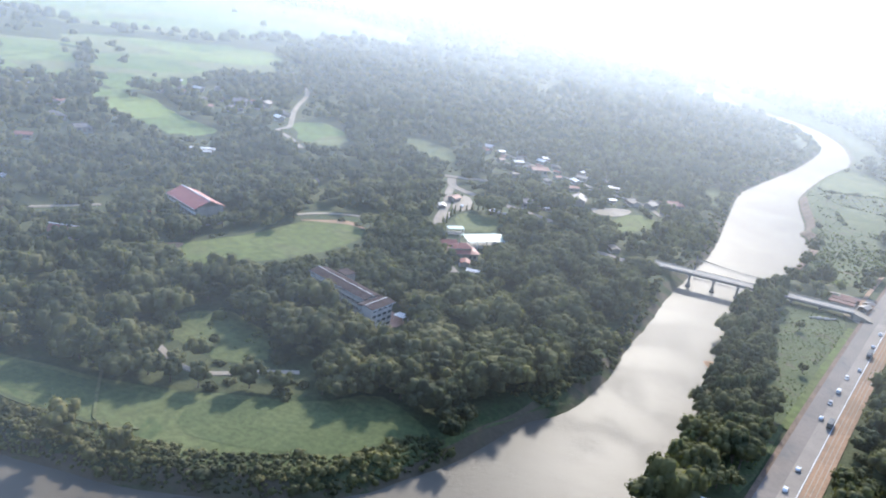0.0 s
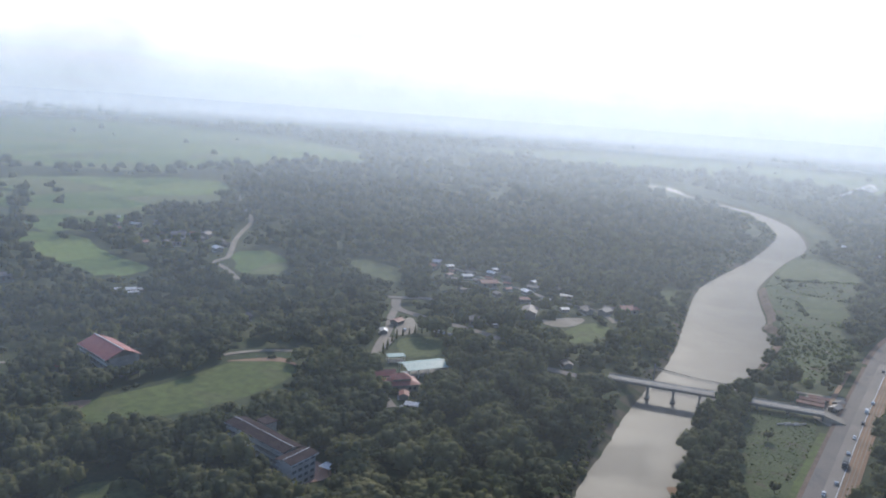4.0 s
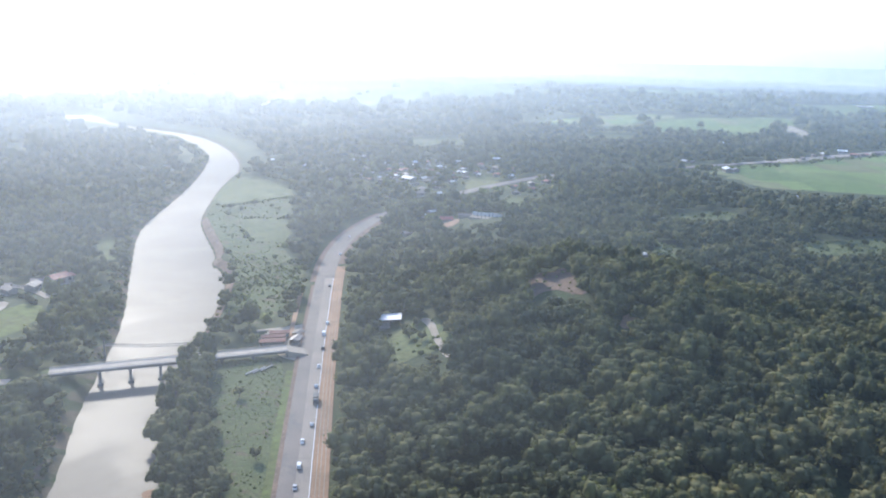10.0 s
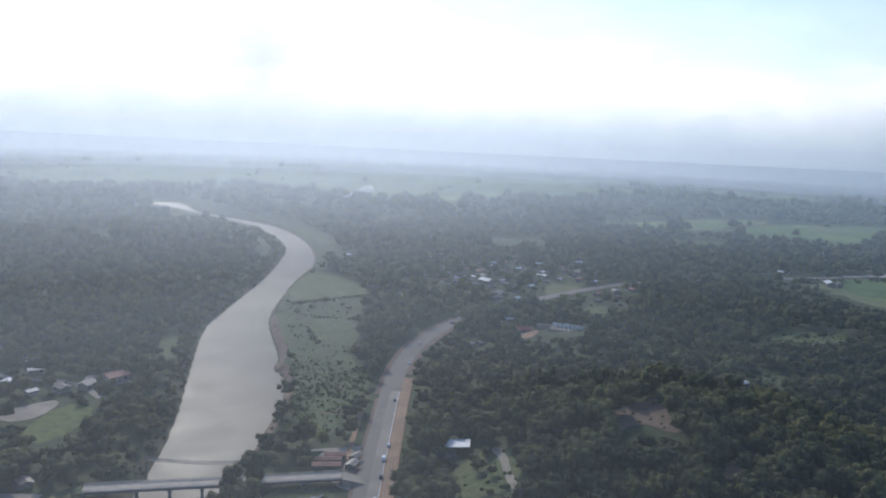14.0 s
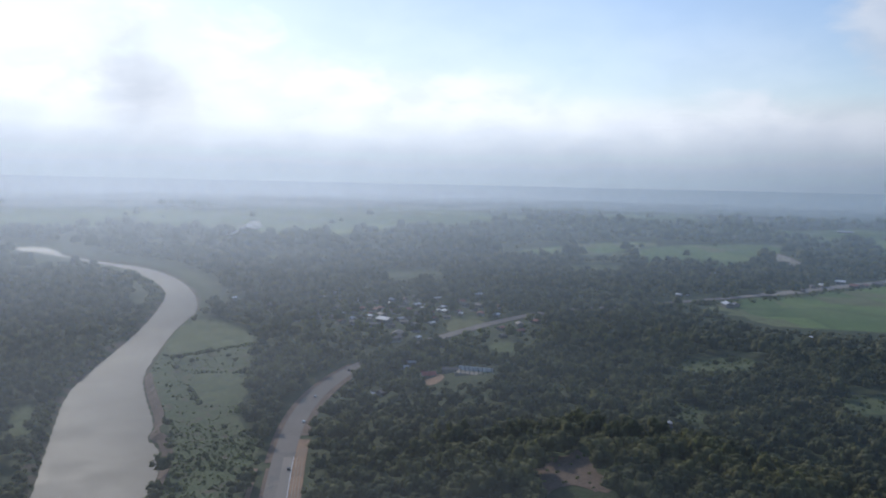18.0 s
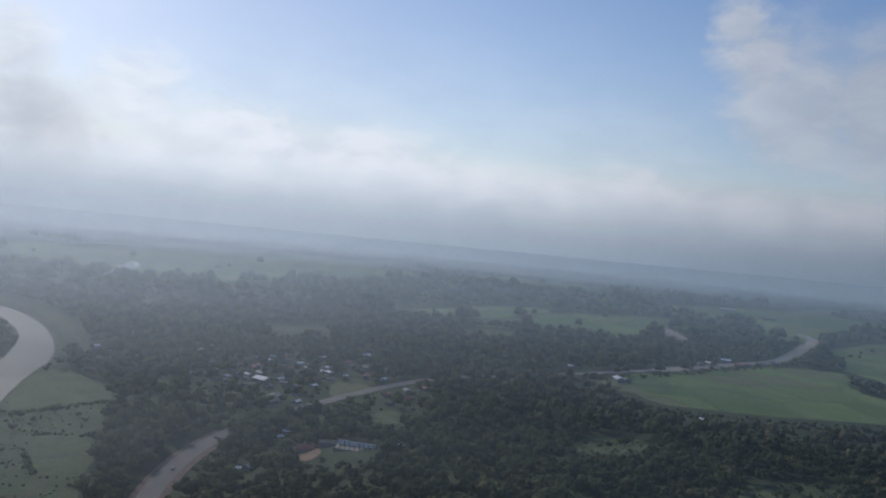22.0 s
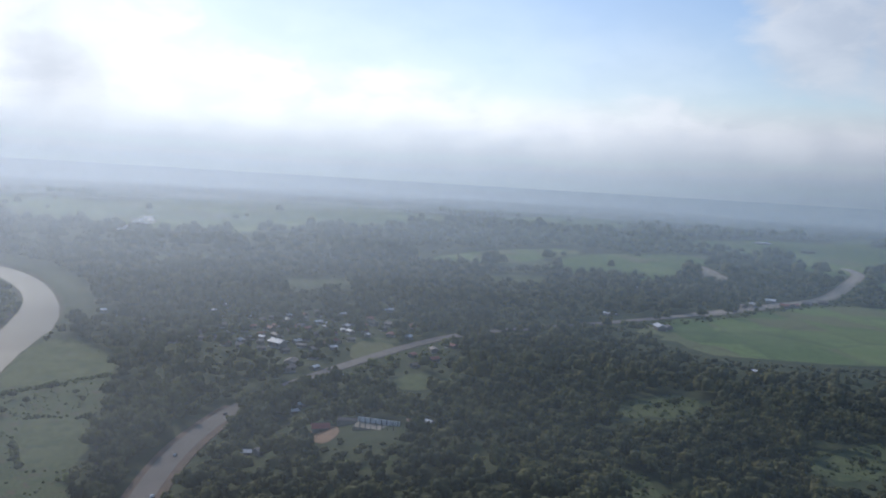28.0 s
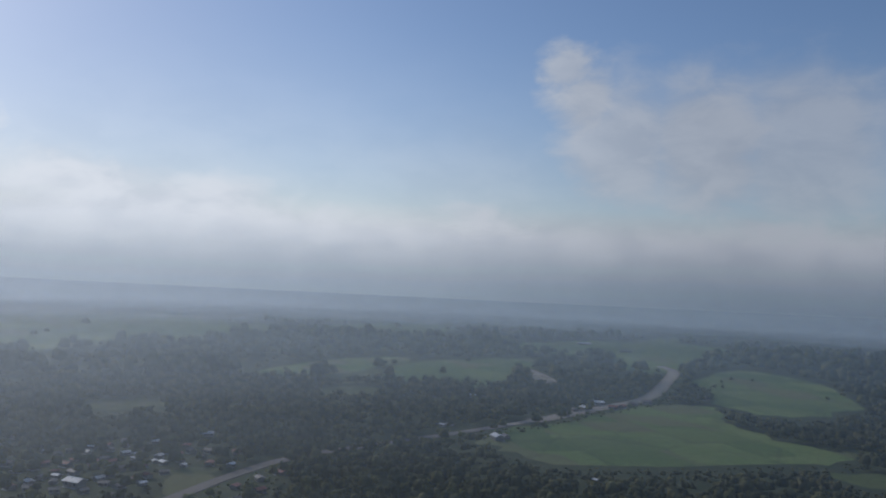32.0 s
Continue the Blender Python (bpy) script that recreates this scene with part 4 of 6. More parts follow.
def build_woods():
    counts = [
        grow("hill_wood", FINE, "dense dark green trees covering the hill", x0=-60, x1=240, y0=190, y1=470, step=7.2, near=0, far=1e9, size=5.5, seed=1, thin=0.10),
        grow("campus_wood", FINE, "dense dark green trees round the school", x0=-300, x1=-60, y0=20, y1=330, step=7.6, near=0, far=1e9, size=5.3, seed=2, thin=0.15),
        grow("wood", MIDDLE, "dark green mixed woodland", x0=-60, x1=420, y0=470, y1=760, step=7.2, near=0, far=1e9, size=4.4, seed=3, thin=0.35),
        grow("wood", MIDDLE, "dark green woodland east of the hill", x0=240, x1=420, y0=200, y1=470, step=7.6, near=0, far=1e9, size=4.6, seed=8, thin=0.25),
        grow("wood", MIDDLE, "dark green woodland along the river", x0=-520, x1=-60, y0=330, y1=760, step=8.0, near=0, far=1e9, size=4.6, seed=9, thin=0.2, west=0.12),
        grow("wood", MIDDLE, "dark green woodland west of the school", x0=-520, x1=-300, y0=-20, y1=330, step=8.0, near=0, far=1e9, size=4.6, seed=10, thin=0.18, west=0.1),
        grow("wood", COARSE, "hazy dark green woodland", x0=-1000, x1=-520, y0=0, y1=900, step=9.5, near=0, far=1e9, size=5.6, seed=4, thin=0.45),
        grow("wood", COARSE, "hazy dark green woodland by the village", x0=-520, x1=1000, y0=760, y1=1500, step=9.5, near=0, far=1e9, size=5.6, seed=11, thin=0.3),
        grow("wood", COARSE, "hazy dark green woodland", x0=420, x1=900, y0=300, y1=760, step=9.5, near=0, far=1e9, size=5.6, seed=12, thin=0.4),
        grow("far_wood", FAR, "far hazy woods on the plain", x0=-3000, x1=-1000, y0=0, y1=1500, step=18, near=0, far=3300, size=6.5, seed=5, thin=1.0),
        grow("far_wood", FAR, "far hazy woods on the plain", x0=-1000, x1=-520, y0=900, y1=1500, step=14, near=0, far=3300, size=8.5, seed=6, thin=1.0),
        grow("far_wood", FAR, "far hazy woods on the plain", x0=-2800, x1=2600, y0=1500, y1=2700, step=18, near=0, far=2550, size=8.2, seed=7, thin=1.0),
        grow("far_wood", FAR, "far hazy woods on the plain", x0=1000, x1=2600, y0=600, y1=1500, step=18, near=0, far=3300, size=8.2, seed=13, thin=1.0),
    ]
    print("trees", counts, sum(c[1] for c in counts))

# ---- helpers for things ----
def box(bm, x0, x1, y0, y1, z0, z1, bevel=0.0):
    made = bmesh.ops.create_cube(bm, size=1.0)
    for v in made["verts"]:
        v.co = Vector((x0 + (v.co.x + 0.5) * (x1 - x0), y0 + (v.co.y + 0.5) * (y1 - y0), z0 + (v.co.z + 0.5) * (z1 - z0)))
    if bevel:
        edges = list({e for v in made["verts"] for e in v.link_edges})
        bmesh.ops.bevel(bm, geom=edges, offset=bevel, segments=1, affect="EDGES")
    return bm


def boxed(x0, x1, y0, y1, z0, z1, bevel=0.0):
    return box(bmesh.new(), x0, x1, y0, y1, z0, z1, bevel)


def prism(profile, y0, y1):
    """A profile in x and z, drawn out along y."""
    bm = bmesh.new()
    a = [bm.verts.new((x, y0, z)) for x, z in profile]
    b = [bm.verts.new((x, y1, z)) for x, z in profile]
    bm.faces.new(a)
    bm.faces.new(b[::-1])
    for i in range(len(a)):
        j = (i + 1) % len(a)
        bm.faces.new((a[j], a[i], b[i], b[j]))
    bmesh.ops.recalc_face_normals(bm, faces=bm.faces[:])
    return bm


def part(name, bm, mat, parent, label=""):
    mesh = bpy.data.meshes.new(name)
    bm.to_mesh(mesh)
    bm.free()
    mesh.materials.append(mat)
    ob = new(name, mesh)
    ob.parent = parent
    if label:
        ob["label"] = label
    return ob


def shared(name, like, parent, x, y, z, turn=0.0):
    """Another part on the same mesh."""
    ob = new(name, like.data)
    ob.parent = parent
    ob.matrix_basis = pose(x, y, z, 0, 0, turn)
    return ob


def thing(name, x, y, turn=0.0, z=None, label="", category="", group=""):
    ob = new(name)
    ob.empty_display_size = 0.5
    ob.matrix_basis = pose(x, y, float(land_height(x, y)) if z is None else z, 0, 0, turn)
    return tagged(ob, label, category, group)


def gable_roof(bm, wide, deep, eaves, rise, over, thick=0.18):
    """Ridge along x."""
    for side in (-1, 1):
        a, b = side * (deep / 2 + over), 0.0
        low = eaves - rise * over / (deep / 2)
        top = eaves + rise
        x = wide / 2 + over
        corners = [(-x, a, low), (x, a, low), (x, b, top), (-x, b, top)]
        lower = [bm.verts.new(c) for c in corners]
        upper = [bm.verts.new((c[0], c[1], c[2] + thick)) for c in corners]
        bm.faces.new(lower)
        bm.faces.new(upper[::-1])
        for i in range(4):
            j = (i + 1) % 4
            bm.faces.new((lower[i], upper[i], upper[j], lower[j]))
    bmesh.ops.recalc_face_normals(bm, faces=bm.faces[:])
    return bm


def house_walls(wide, deep, eaves, rise):
    bm = bmesh.new()
    w, d = wide / 2, deep / 2
    ends = []
    for x in (-w, w):
        ends.append([bm.verts.new(c) for c in ((x, -d, -0.6), (x, d, -0.6), (x, d, eaves), (x, 0, eaves + rise), (x, -d, eaves))])
    for e in ends:
        bm.faces.new(e)
    for i in range(5):
        j = (i + 1) % 5
        bm.faces.new((ends[0][i], ends[0][j], ends[1][j], ends[1][i]))
    bmesh.ops.recalc_face_normals(bm, faces=bm.faces[:])
    return bm


# ---- houses ----
ROOFS = {"w": (WHITE_METAL, "white"), "g": (GREY_METAL, "weathered grey"), "r": (RUST_METAL, "rusty red"), "b": (BLUE_METAL, "pale blue")}
HOUSE_KINDS = {}


def house_kind(key):
    mat, word = ROOFS[key]
    wide, deep, eaves, rise = 8.0, 5.6, 2.7, 0.95
    ob = thing("house", 0, -2000, 0, -60, f"small house with a {word} metal gable roof among trees", "house", "village houses")
    part("wall", house_walls(wide, deep, eaves, rise - 0.05), PLASTER, ob)
    roof = part("roof", gable_roof(bmesh.new(), wide, deep, eaves, rise, 0.7), mat, ob, f"{word} metal roof")
    ridge = part("ridge_cap", boxed(-wide / 2 - 0.7, wide / 2 + 0.7, -0.2, 0.2, eaves + rise + 0.12, eaves + rise + 0.26), mat, roof)
    part("door", boxed(-0.5, 0.5, -deep / 2 - 0.06, -deep / 2 + 0.02, 0.0, 2.0), WOOD, ob)
    for x in (-2.4, 2.4):
        window = part("window", boxed(x - 0.6, x + 0.6, -deep / 2 - 0.05, -deep / 2 + 0.02, 0.9, 1.9), WINDOW, ob)
    part("porch", boxed(-wide / 2, wide / 2, -deep / 2 - 1.4, -deep / 2, -0.6, 0.05), CEMENT, ob)
    return ob


def houses(rows, seed):
    r = random.Random(seed)
    for x, y, wide, key in rows:
        first = key not in HOUSE_KINDS
        if first:
            HOUSE_KINDS[key] = house_kind(key)
        size = max(0.75, wide / 8.0)
        HOUSE_SPOTS.append((x, y, (1.5 if y < 600 else 3.5) + wide * 0.55))
        spot = pose(x, y, float(land_height(x, y)) + 0.1, 0, 0, r.choice((0, 20, -25, 45, 70, 90, -50)) + r.uniform(-12, 12))
        ob = HOUSE_KINDS[key] if first else copy_thing(HOUSE_KINDS[key], spot)
        ob.matrix_basis = spot @ Matrix.Diagonal((size, min(size, 1.6), min(size, 1.5) * r.uniform(0.9, 1.15), 1))


houses([(-777, 61, 14, "g"), (-753, 69, 6, "w"), (-766, 84, 8, "w"), (-764, 100, 19, "b"), (-742, 90, 6, "w"), (-855, 138, 10, "w"), (-822, 157, 12, "w"), (-802, 130, 9, "g"),
        (-721, 97, 10, "g"), (-650, 43, 6, "w"), (-662, 113, 10, "w"), (-648, 136, 10, "g"), (-595, 127, 12, "b"), (-594, 79, 8, "b"), (-582, 69, 15, "b"), (-562, 88, 10, "w"),
        (-547, 109, 13, "g"), (-537, 42, 13, "w"), (-503, 28, 13, "g"), (-474, 103, 6, "w"), (-686, 175, 6, "g")], 1)
houses([(-680, 224, 14, "r"), (-621, 198, 14, "g"), (-751, 221, 14, "b"), (-568, 153, 10, "r"), (-579, 199, 12, "g"), (-432, 8, 9, "w"), (-393, 4, 11, "r"), (-388, 14, 6, "w"),
        (-412, 73, 11, "g"), (-397, 62, 9, "g"), (-390, 50, 7, "r"), (-727, 343, 8, "w"), (-730, 387, 9, "w"), (-780, 394, 6, "w"), (-659, 389, 12, "g"), (-648, 411, 12, "g"),
        (-590, 384, 9, "w"), (-680, 432, 6, "w"), (-631, 364, 13, "g"), (-454, 311, 7, "g"), (-403, 272, 9, "g")], 2)
houses([(-449, 512, 11, "b"), (-432, 513, 6, "w"), (-367, 482, 13, "r"), (-336, 492, 8, "w"), (-311, 480, 7, "w"), (-305, 487, 7, "r"), (-303, 388, 12, "g"), (-295, 396, 6, "w"),
        (-296, 437, 15, "g"), (-255, 503, 13, "r"), (-330, 325, 6, "w"), (-338, 346, 8, "r"), (-219, 362, 7, "g"), (-245, 252, 6, "r"), (-234, 246, 6, "w"), (-268, 500, 7, "g"),
        (-264, 487, 9, "g"), (-274, 478, 8, "g"), (-248, 481, 7, "g"), (-288, 470, 6, "w"), (-281, 486, 7, "g")], 3)
houses([(-241, 1023, 6, "w"), (-219, 1002, 7, "w"), (-193, 996, 7, "w"), (-140, 1048, 6, "w"), (-134, 1085, 6, "w"), (-91, 895, 8, "g"), (-150, 907, 7, "g"), (-64, 1014, 7, "w"),
        (-63, 1034, 8, "w"), (-76, 971, 9, "r"), (-67, 943, 8, "g"), (-88, 929, 7, "g"), (-78, 932, 6, "w"), (-62, 906, 13, "w"), (-74, 890, 7, "g"), (-42, 907, 7, "g"),
        (-31, 898, 8, "g"), (-33, 1008, 7, "w"), (-24, 989, 6, "w"), (-17, 957, 7, "r"), (-46, 844, 10, "g"), (-48, 826, 11, "g"), (-27, 835, 6, "w"), (-15, 903, 6, "w")], 4)
houses([(53, 955, 7, "w"), (72, 905, 8, "g"), (52, 884, 7, "r"), (-5, 806, 8, "w"), (-24, 744, 7, "r"), (-45, 640, 7, "g"), (-54, 645, 6, "w"), (-29, 727, 6, "w"), (-34, 715, 6, "w"),
        (36, 962, 8, "r"), (0, 935, 7, "g"), (-12, 925, 7, "r"), (30, 985, 7, "g"), (-54, 960, 7, "r"), (-40, 930, 7, "g"), (-98, 960, 7, "r"), (-50, 1040, 8, "r"), (-36, 1060, 7, "g"),
        (90, 925, 9, "r"), (-8, 975, 6, "w"), (-30, 870, 8, "g"), (45, 653, 6, "w")], 5)
houses([(292, 1118, 7, "w"), (302, 1121, 7, "w"), (326, 1040, 13, "w"), (338, 1046, 9, "g"), (561, 1256, 12, "w"), (348, 867, 7, "w"), (499, 1206, 9, "g"), (520, 1220, 11, "w"),
        (564, 1222, 11, "r"), (582, 1230, 10, "r"), (610, 1248, 11, "g"), (343, 1325, 8, "w"), (375, 1324, 8, "w"), (401, 1326, 8, "w"), (421, 1336, 8, "w"), (447, 1338, 8, "w"),
        (466, 1343, 8, "w"), (638, 2139, 11, "w"), (761, 1300, 15, "w"), (640, 1262, 12, "g"), (120, 543, 6, "w"), (470, 1172, 8, "g")], 6)
houses([(1020, 2185, 32, "w"), (1035, 1999, 30, "g"), (245, 1952, 12, "w"), (-278, 3081, 50, "w"), (-320, 3060, 30, "w")], 7)
houses([(-57, 979, 8, "r"), (-49, 990, 7, "g"), (-42, 975, 8, "r"), (-25, 1000, 7, "w"), (-34, 951, 8, "g"), (-105, 902, 8, "r"), (-94, 915, 7, "w"), (-47, 921, 7, "w"),
        (-20, 915, 8, "r"), (-1, 968, 7, "w"), (10, 996, 8, "r"), (-93, 975, 8, "r"), (-136, 945, 7, "g"), (-155, 930, 8, "r"), (39, 1083, 9, "w"), (37, 1006, 8, "g"),
        (52, 851, 7, "g"), (69, 870, 8, "r"), (-110, 1000, 7, "w"), (-120, 975, 8, "g"), (18, 1030, 8, "r"), (-75, 1060, 8, "g"), (-10, 1050, 7, "w"), (60, 1000, 8, "r")], 8)


def scatter_houses(ring, count, seed, low=5, high=8.5):
    """Small dwellings of a settlement, never two on one plot."""
    r, ring, kept = random.Random(seed), np.array(ring, float), []
    while len(kept) < count:
        x, y = r.uniform(ring[:, 0].min(), ring[:, 0].max()), r.uniform(ring[:, 1].min(), ring[:, 1].max())
        if inside(np.array([x]), np.array([y]), ring)[0] and all(math.hypot(x - a, y - b) > 15 for a, b, *_ in kept + HOUSE_SPOTS):
            kept.append((x, y, r.uniform(low, high), r.choice("wggrrgg")))
    houses(kept, seed)


scatter_houses([(-449, 505), (-423, 529), (-367, 552), (-313, 526), (-291, 484), (-324, 450), (-380, 453)], 26, 12)
scatter_houses([(-700, 330), (-780, 400), (-720, 450), (-640, 440), (-600, 400), (-620, 350)], 14, 13)
scatter_houses([(-150, 900), (-90, 1060), (20, 1050), (30, 950), (-60, 880)], 22, 14, 5, 8)


def market_hut():
    """The open shed with a white roof on the hillside yard."""
    ob = thing("open_shed", -39.5, 438.5, 4, None, "open shed with a bright white metal roof on posts", "shed")
    z = 4.2
    part("roof", prism([(-6.2, z), (6.2, z + 1.0), (6.2, z + 1.2), (-6.2, z + 0.2)], -5.2, 5.2), WHITE_METAL, ob, "white sheet metal roof")
    for x in (-5.4, 0, 5.4):
        for y in (-4.4, 4.4):
            part("post", boxed(x - 0.14, x + 0.14, y - 0.14, y + 0.14, -1.5, z + 0.5 + x * 0.08), WOOD, ob)
    part("back_wall", boxed(-5.4, 5.4, 4.3, 4.5, -1.5, 2.2), PLASTER, ob)
    part("floor_slab", boxed(-6, 6, -5, 5, -1.5, 0.05), CEMENT, ob)


market_hut()
hut = thing("hut", -50.5, 410, 75, None, "small grey hut under trees with a weathered metal roof", "hut")
part("wall", house_walls(7, 5, 2.5, 1.6), WOOD, hut)
part("roof", gable_roof(bmesh.new(), 7, 5, 2.5, 1.65, 0.6), GREY_METAL, hut)
part("door", boxed(-0.5, 0.5, -2.58, -2.48, 0, 2), WOOD, hut)


# ---- the school ----
def block(ob, x0, x1, y0, y1, storeys, tall, wall, windows_each, roof, ridge_rise):
    """A storeyed block with galleries and rows of windows; ridge along x."""
    top = storeys * tall
    part("wall", boxed(x0, x1, y0 + 1.6, y1, -1.0, top), wall, ob)
    slab = boxed(x0 - 0.3, x1 + 0.3, y0, y0 + 1.7, -0.14, 0.14)
    slab_ob, rail_ob, window_ob, pillar_ob = None, None, None, None
    for s in range(storeys):
        z = s * tall
        if slab_ob is None:
            slab_ob = part("gallery", slab, CEMENT, ob)
            slab_ob.location.z = z
            rail_ob = part("parapet", boxed(x0 - 0.3, x1 + 0.3, y0 - 0.06, y0 + 0.08, 0.1, 1.05), WHITE_PAINT, ob, "pale gallery parapet")
            rail_ob.location.z = z
        else:
            shared("gallery", slab_ob, ob, 0, 0, z)
            shared("parapet", rail_ob, ob, 0, 0, z)
        step = (x1 - x0) / windows_each
        for k in range(windows_each):
            x = x0 + (k + 0.5) * step
            for y, turn in ((y0 + 1.6, 0), (y1, 180)):
                if window_ob is None:
                    window_ob = part("window", boxed(-step * 0.32, step * 0.32, -0.07, 0.05, 1.0, tall - 0.6), WINDOW, ob)
                    window_ob.matrix_basis = pose(x, y, z)
                else:
                    shared("window", window_ob, ob, x, y, z, turn)
            if pillar_ob is None:
                pillar_ob = part("pillar", boxed(-0.16, 0.16, -0.16, 0.16, -1.0, top), CEMENT, ob)
                pillar_ob.matrix_basis = pose(x0 + k * step, y0 + 0.25, 0)
            elif s == 0:
                shared("pillar", pillar_ob, ob, x0 + k * step, y0 + 0.25, 0)
    bm = bmesh.new()
    gable_roof(bm, x1 - x0, y1 - y0, top, ridge_rise, 0.8, 0.22)
    bmesh.ops.translate(bm, verts=bm.verts[:], vec=((x0 + x1) / 2, (y0 + y1) / 2, 0.05))
    r = part("roof", bm, roof, ob)
    cy, cap = (y0 + y1) / 2, 0.28 if ridge_rise > 2 else 0.11
    part("ridge_cap", boxed(x0 - 0.8, x1 + 0.8, cy - cap, cy + cap, top + ridge_rise + 0.13, top + ridge_rise + 0.36), WHITE_PAINT, r, "white ridge cap")
    for y in (y0 - 0.95, y1 + 0.75):
        part("gutter", boxed(x0 - 0.8, x1 + 0.8, y, y + 0.2, top - 0.4, top - 0.15), WHITE_PAINT, r, "white gutter")
    for x in (x0, x1):
        gable = boxed(x - 0.12, x + 0.12, y0 + 1.6, y1, top - 0.05, top + 0.25)
        part("gable", gable, wall, ob)


def build_school():
    ob = thing("school_building", -235, 158, -1.5, None, "long four-storey lilac-grey school with a dark brown roof", "school")
    block(ob, -19, 18, -4.0, 4.5, 4, 2.7, LILAC_WALL, 11, BROWN_ROOF, 0.9)
    wing = thing("school_wing", -211.8, 155.5, -82, None, "four-storey end wing of the school with a dark roof", "school")
    block(wing, -6.8, 6.8, -3.6, 3.6, 4, 2.7, LILAC_WALL, 4, BROWN_ROOF, 0.7)
    stair = thing("stair_tower", -246, 168, 0, None, "pale stair tower behind the school", "tower")
    part("wall", boxed(-3, 3, -2.5, 3, -1, 10.5), PLASTER, stair)
    part("roof", boxed(-3.4, 3.4, -2.9, 3.4, 10.5, 10.8), BROWN_ROOF, stair)
    canopy = thing("canopy", -210.0, 170.0, 10, None, "white flat canopy over the salmon court", "canopy")
    part("roof", boxed(-2.6, 2.6, -2.4, 2.4, 2.9, 3.1, 0.04), WHITE_METAL, canopy)
    for x in (-2.3, 2.3):
        for y in (-2.1, 2.1):
            part("post", boxed(x - 0.1, x + 0.1, y - 0.1, y + 0.1, -0.3, 2.9), CEMENT, canopy)


def build_red_hall():
    ob = thing("dormitory", -371, 166.5, -3.5, None, "three-storey pale hall with a faded red gable roof", "building")
    block(ob, -16, 15, -8.5, 8.5, 3, 3.3, PLASTER, 8, RED_ROOF, 3.6)
    small = thing("pavilion", -383, 140, 12, None, "small house with an orange-red hipped roof", "house")
    part("wall", boxed(-4, 4, -3.5, 3.5, -0.5, 3), PLASTER, small)
    part("roof", hip_roof(4.8, 4.3, 2.9, 2.0), RED_ROOF, small)
    part("door", boxed(-0.6, 0.6, -3.58, -3.48, 0, 2.1), WOOD, small)


def hip_roof(w, d, eaves, rise):
    bm = bmesh.new()
    ridge = max(0.3, w - d)
    low = [bm.verts.new(c) for c in ((-w, -d, eaves), (w, -d, eaves), (w, d, eaves), (-w, d, eaves))]
    a, b = bm.verts.new((-ridge, 0, eaves + rise)), bm.verts.new((ridge, 0, eaves + rise))
    bm.faces.new(low[::-1])
    bm.faces.new((low[0], low[1], b, a))
    bm.faces.new((low[2], low[3], a, b))
    bm.faces.new((low[1], low[2], b))
    bm.faces.new((low[3], low[0], a))
    bmesh.ops.recalc_face_normals(bm, faces=bm.faces[:])
    return bm


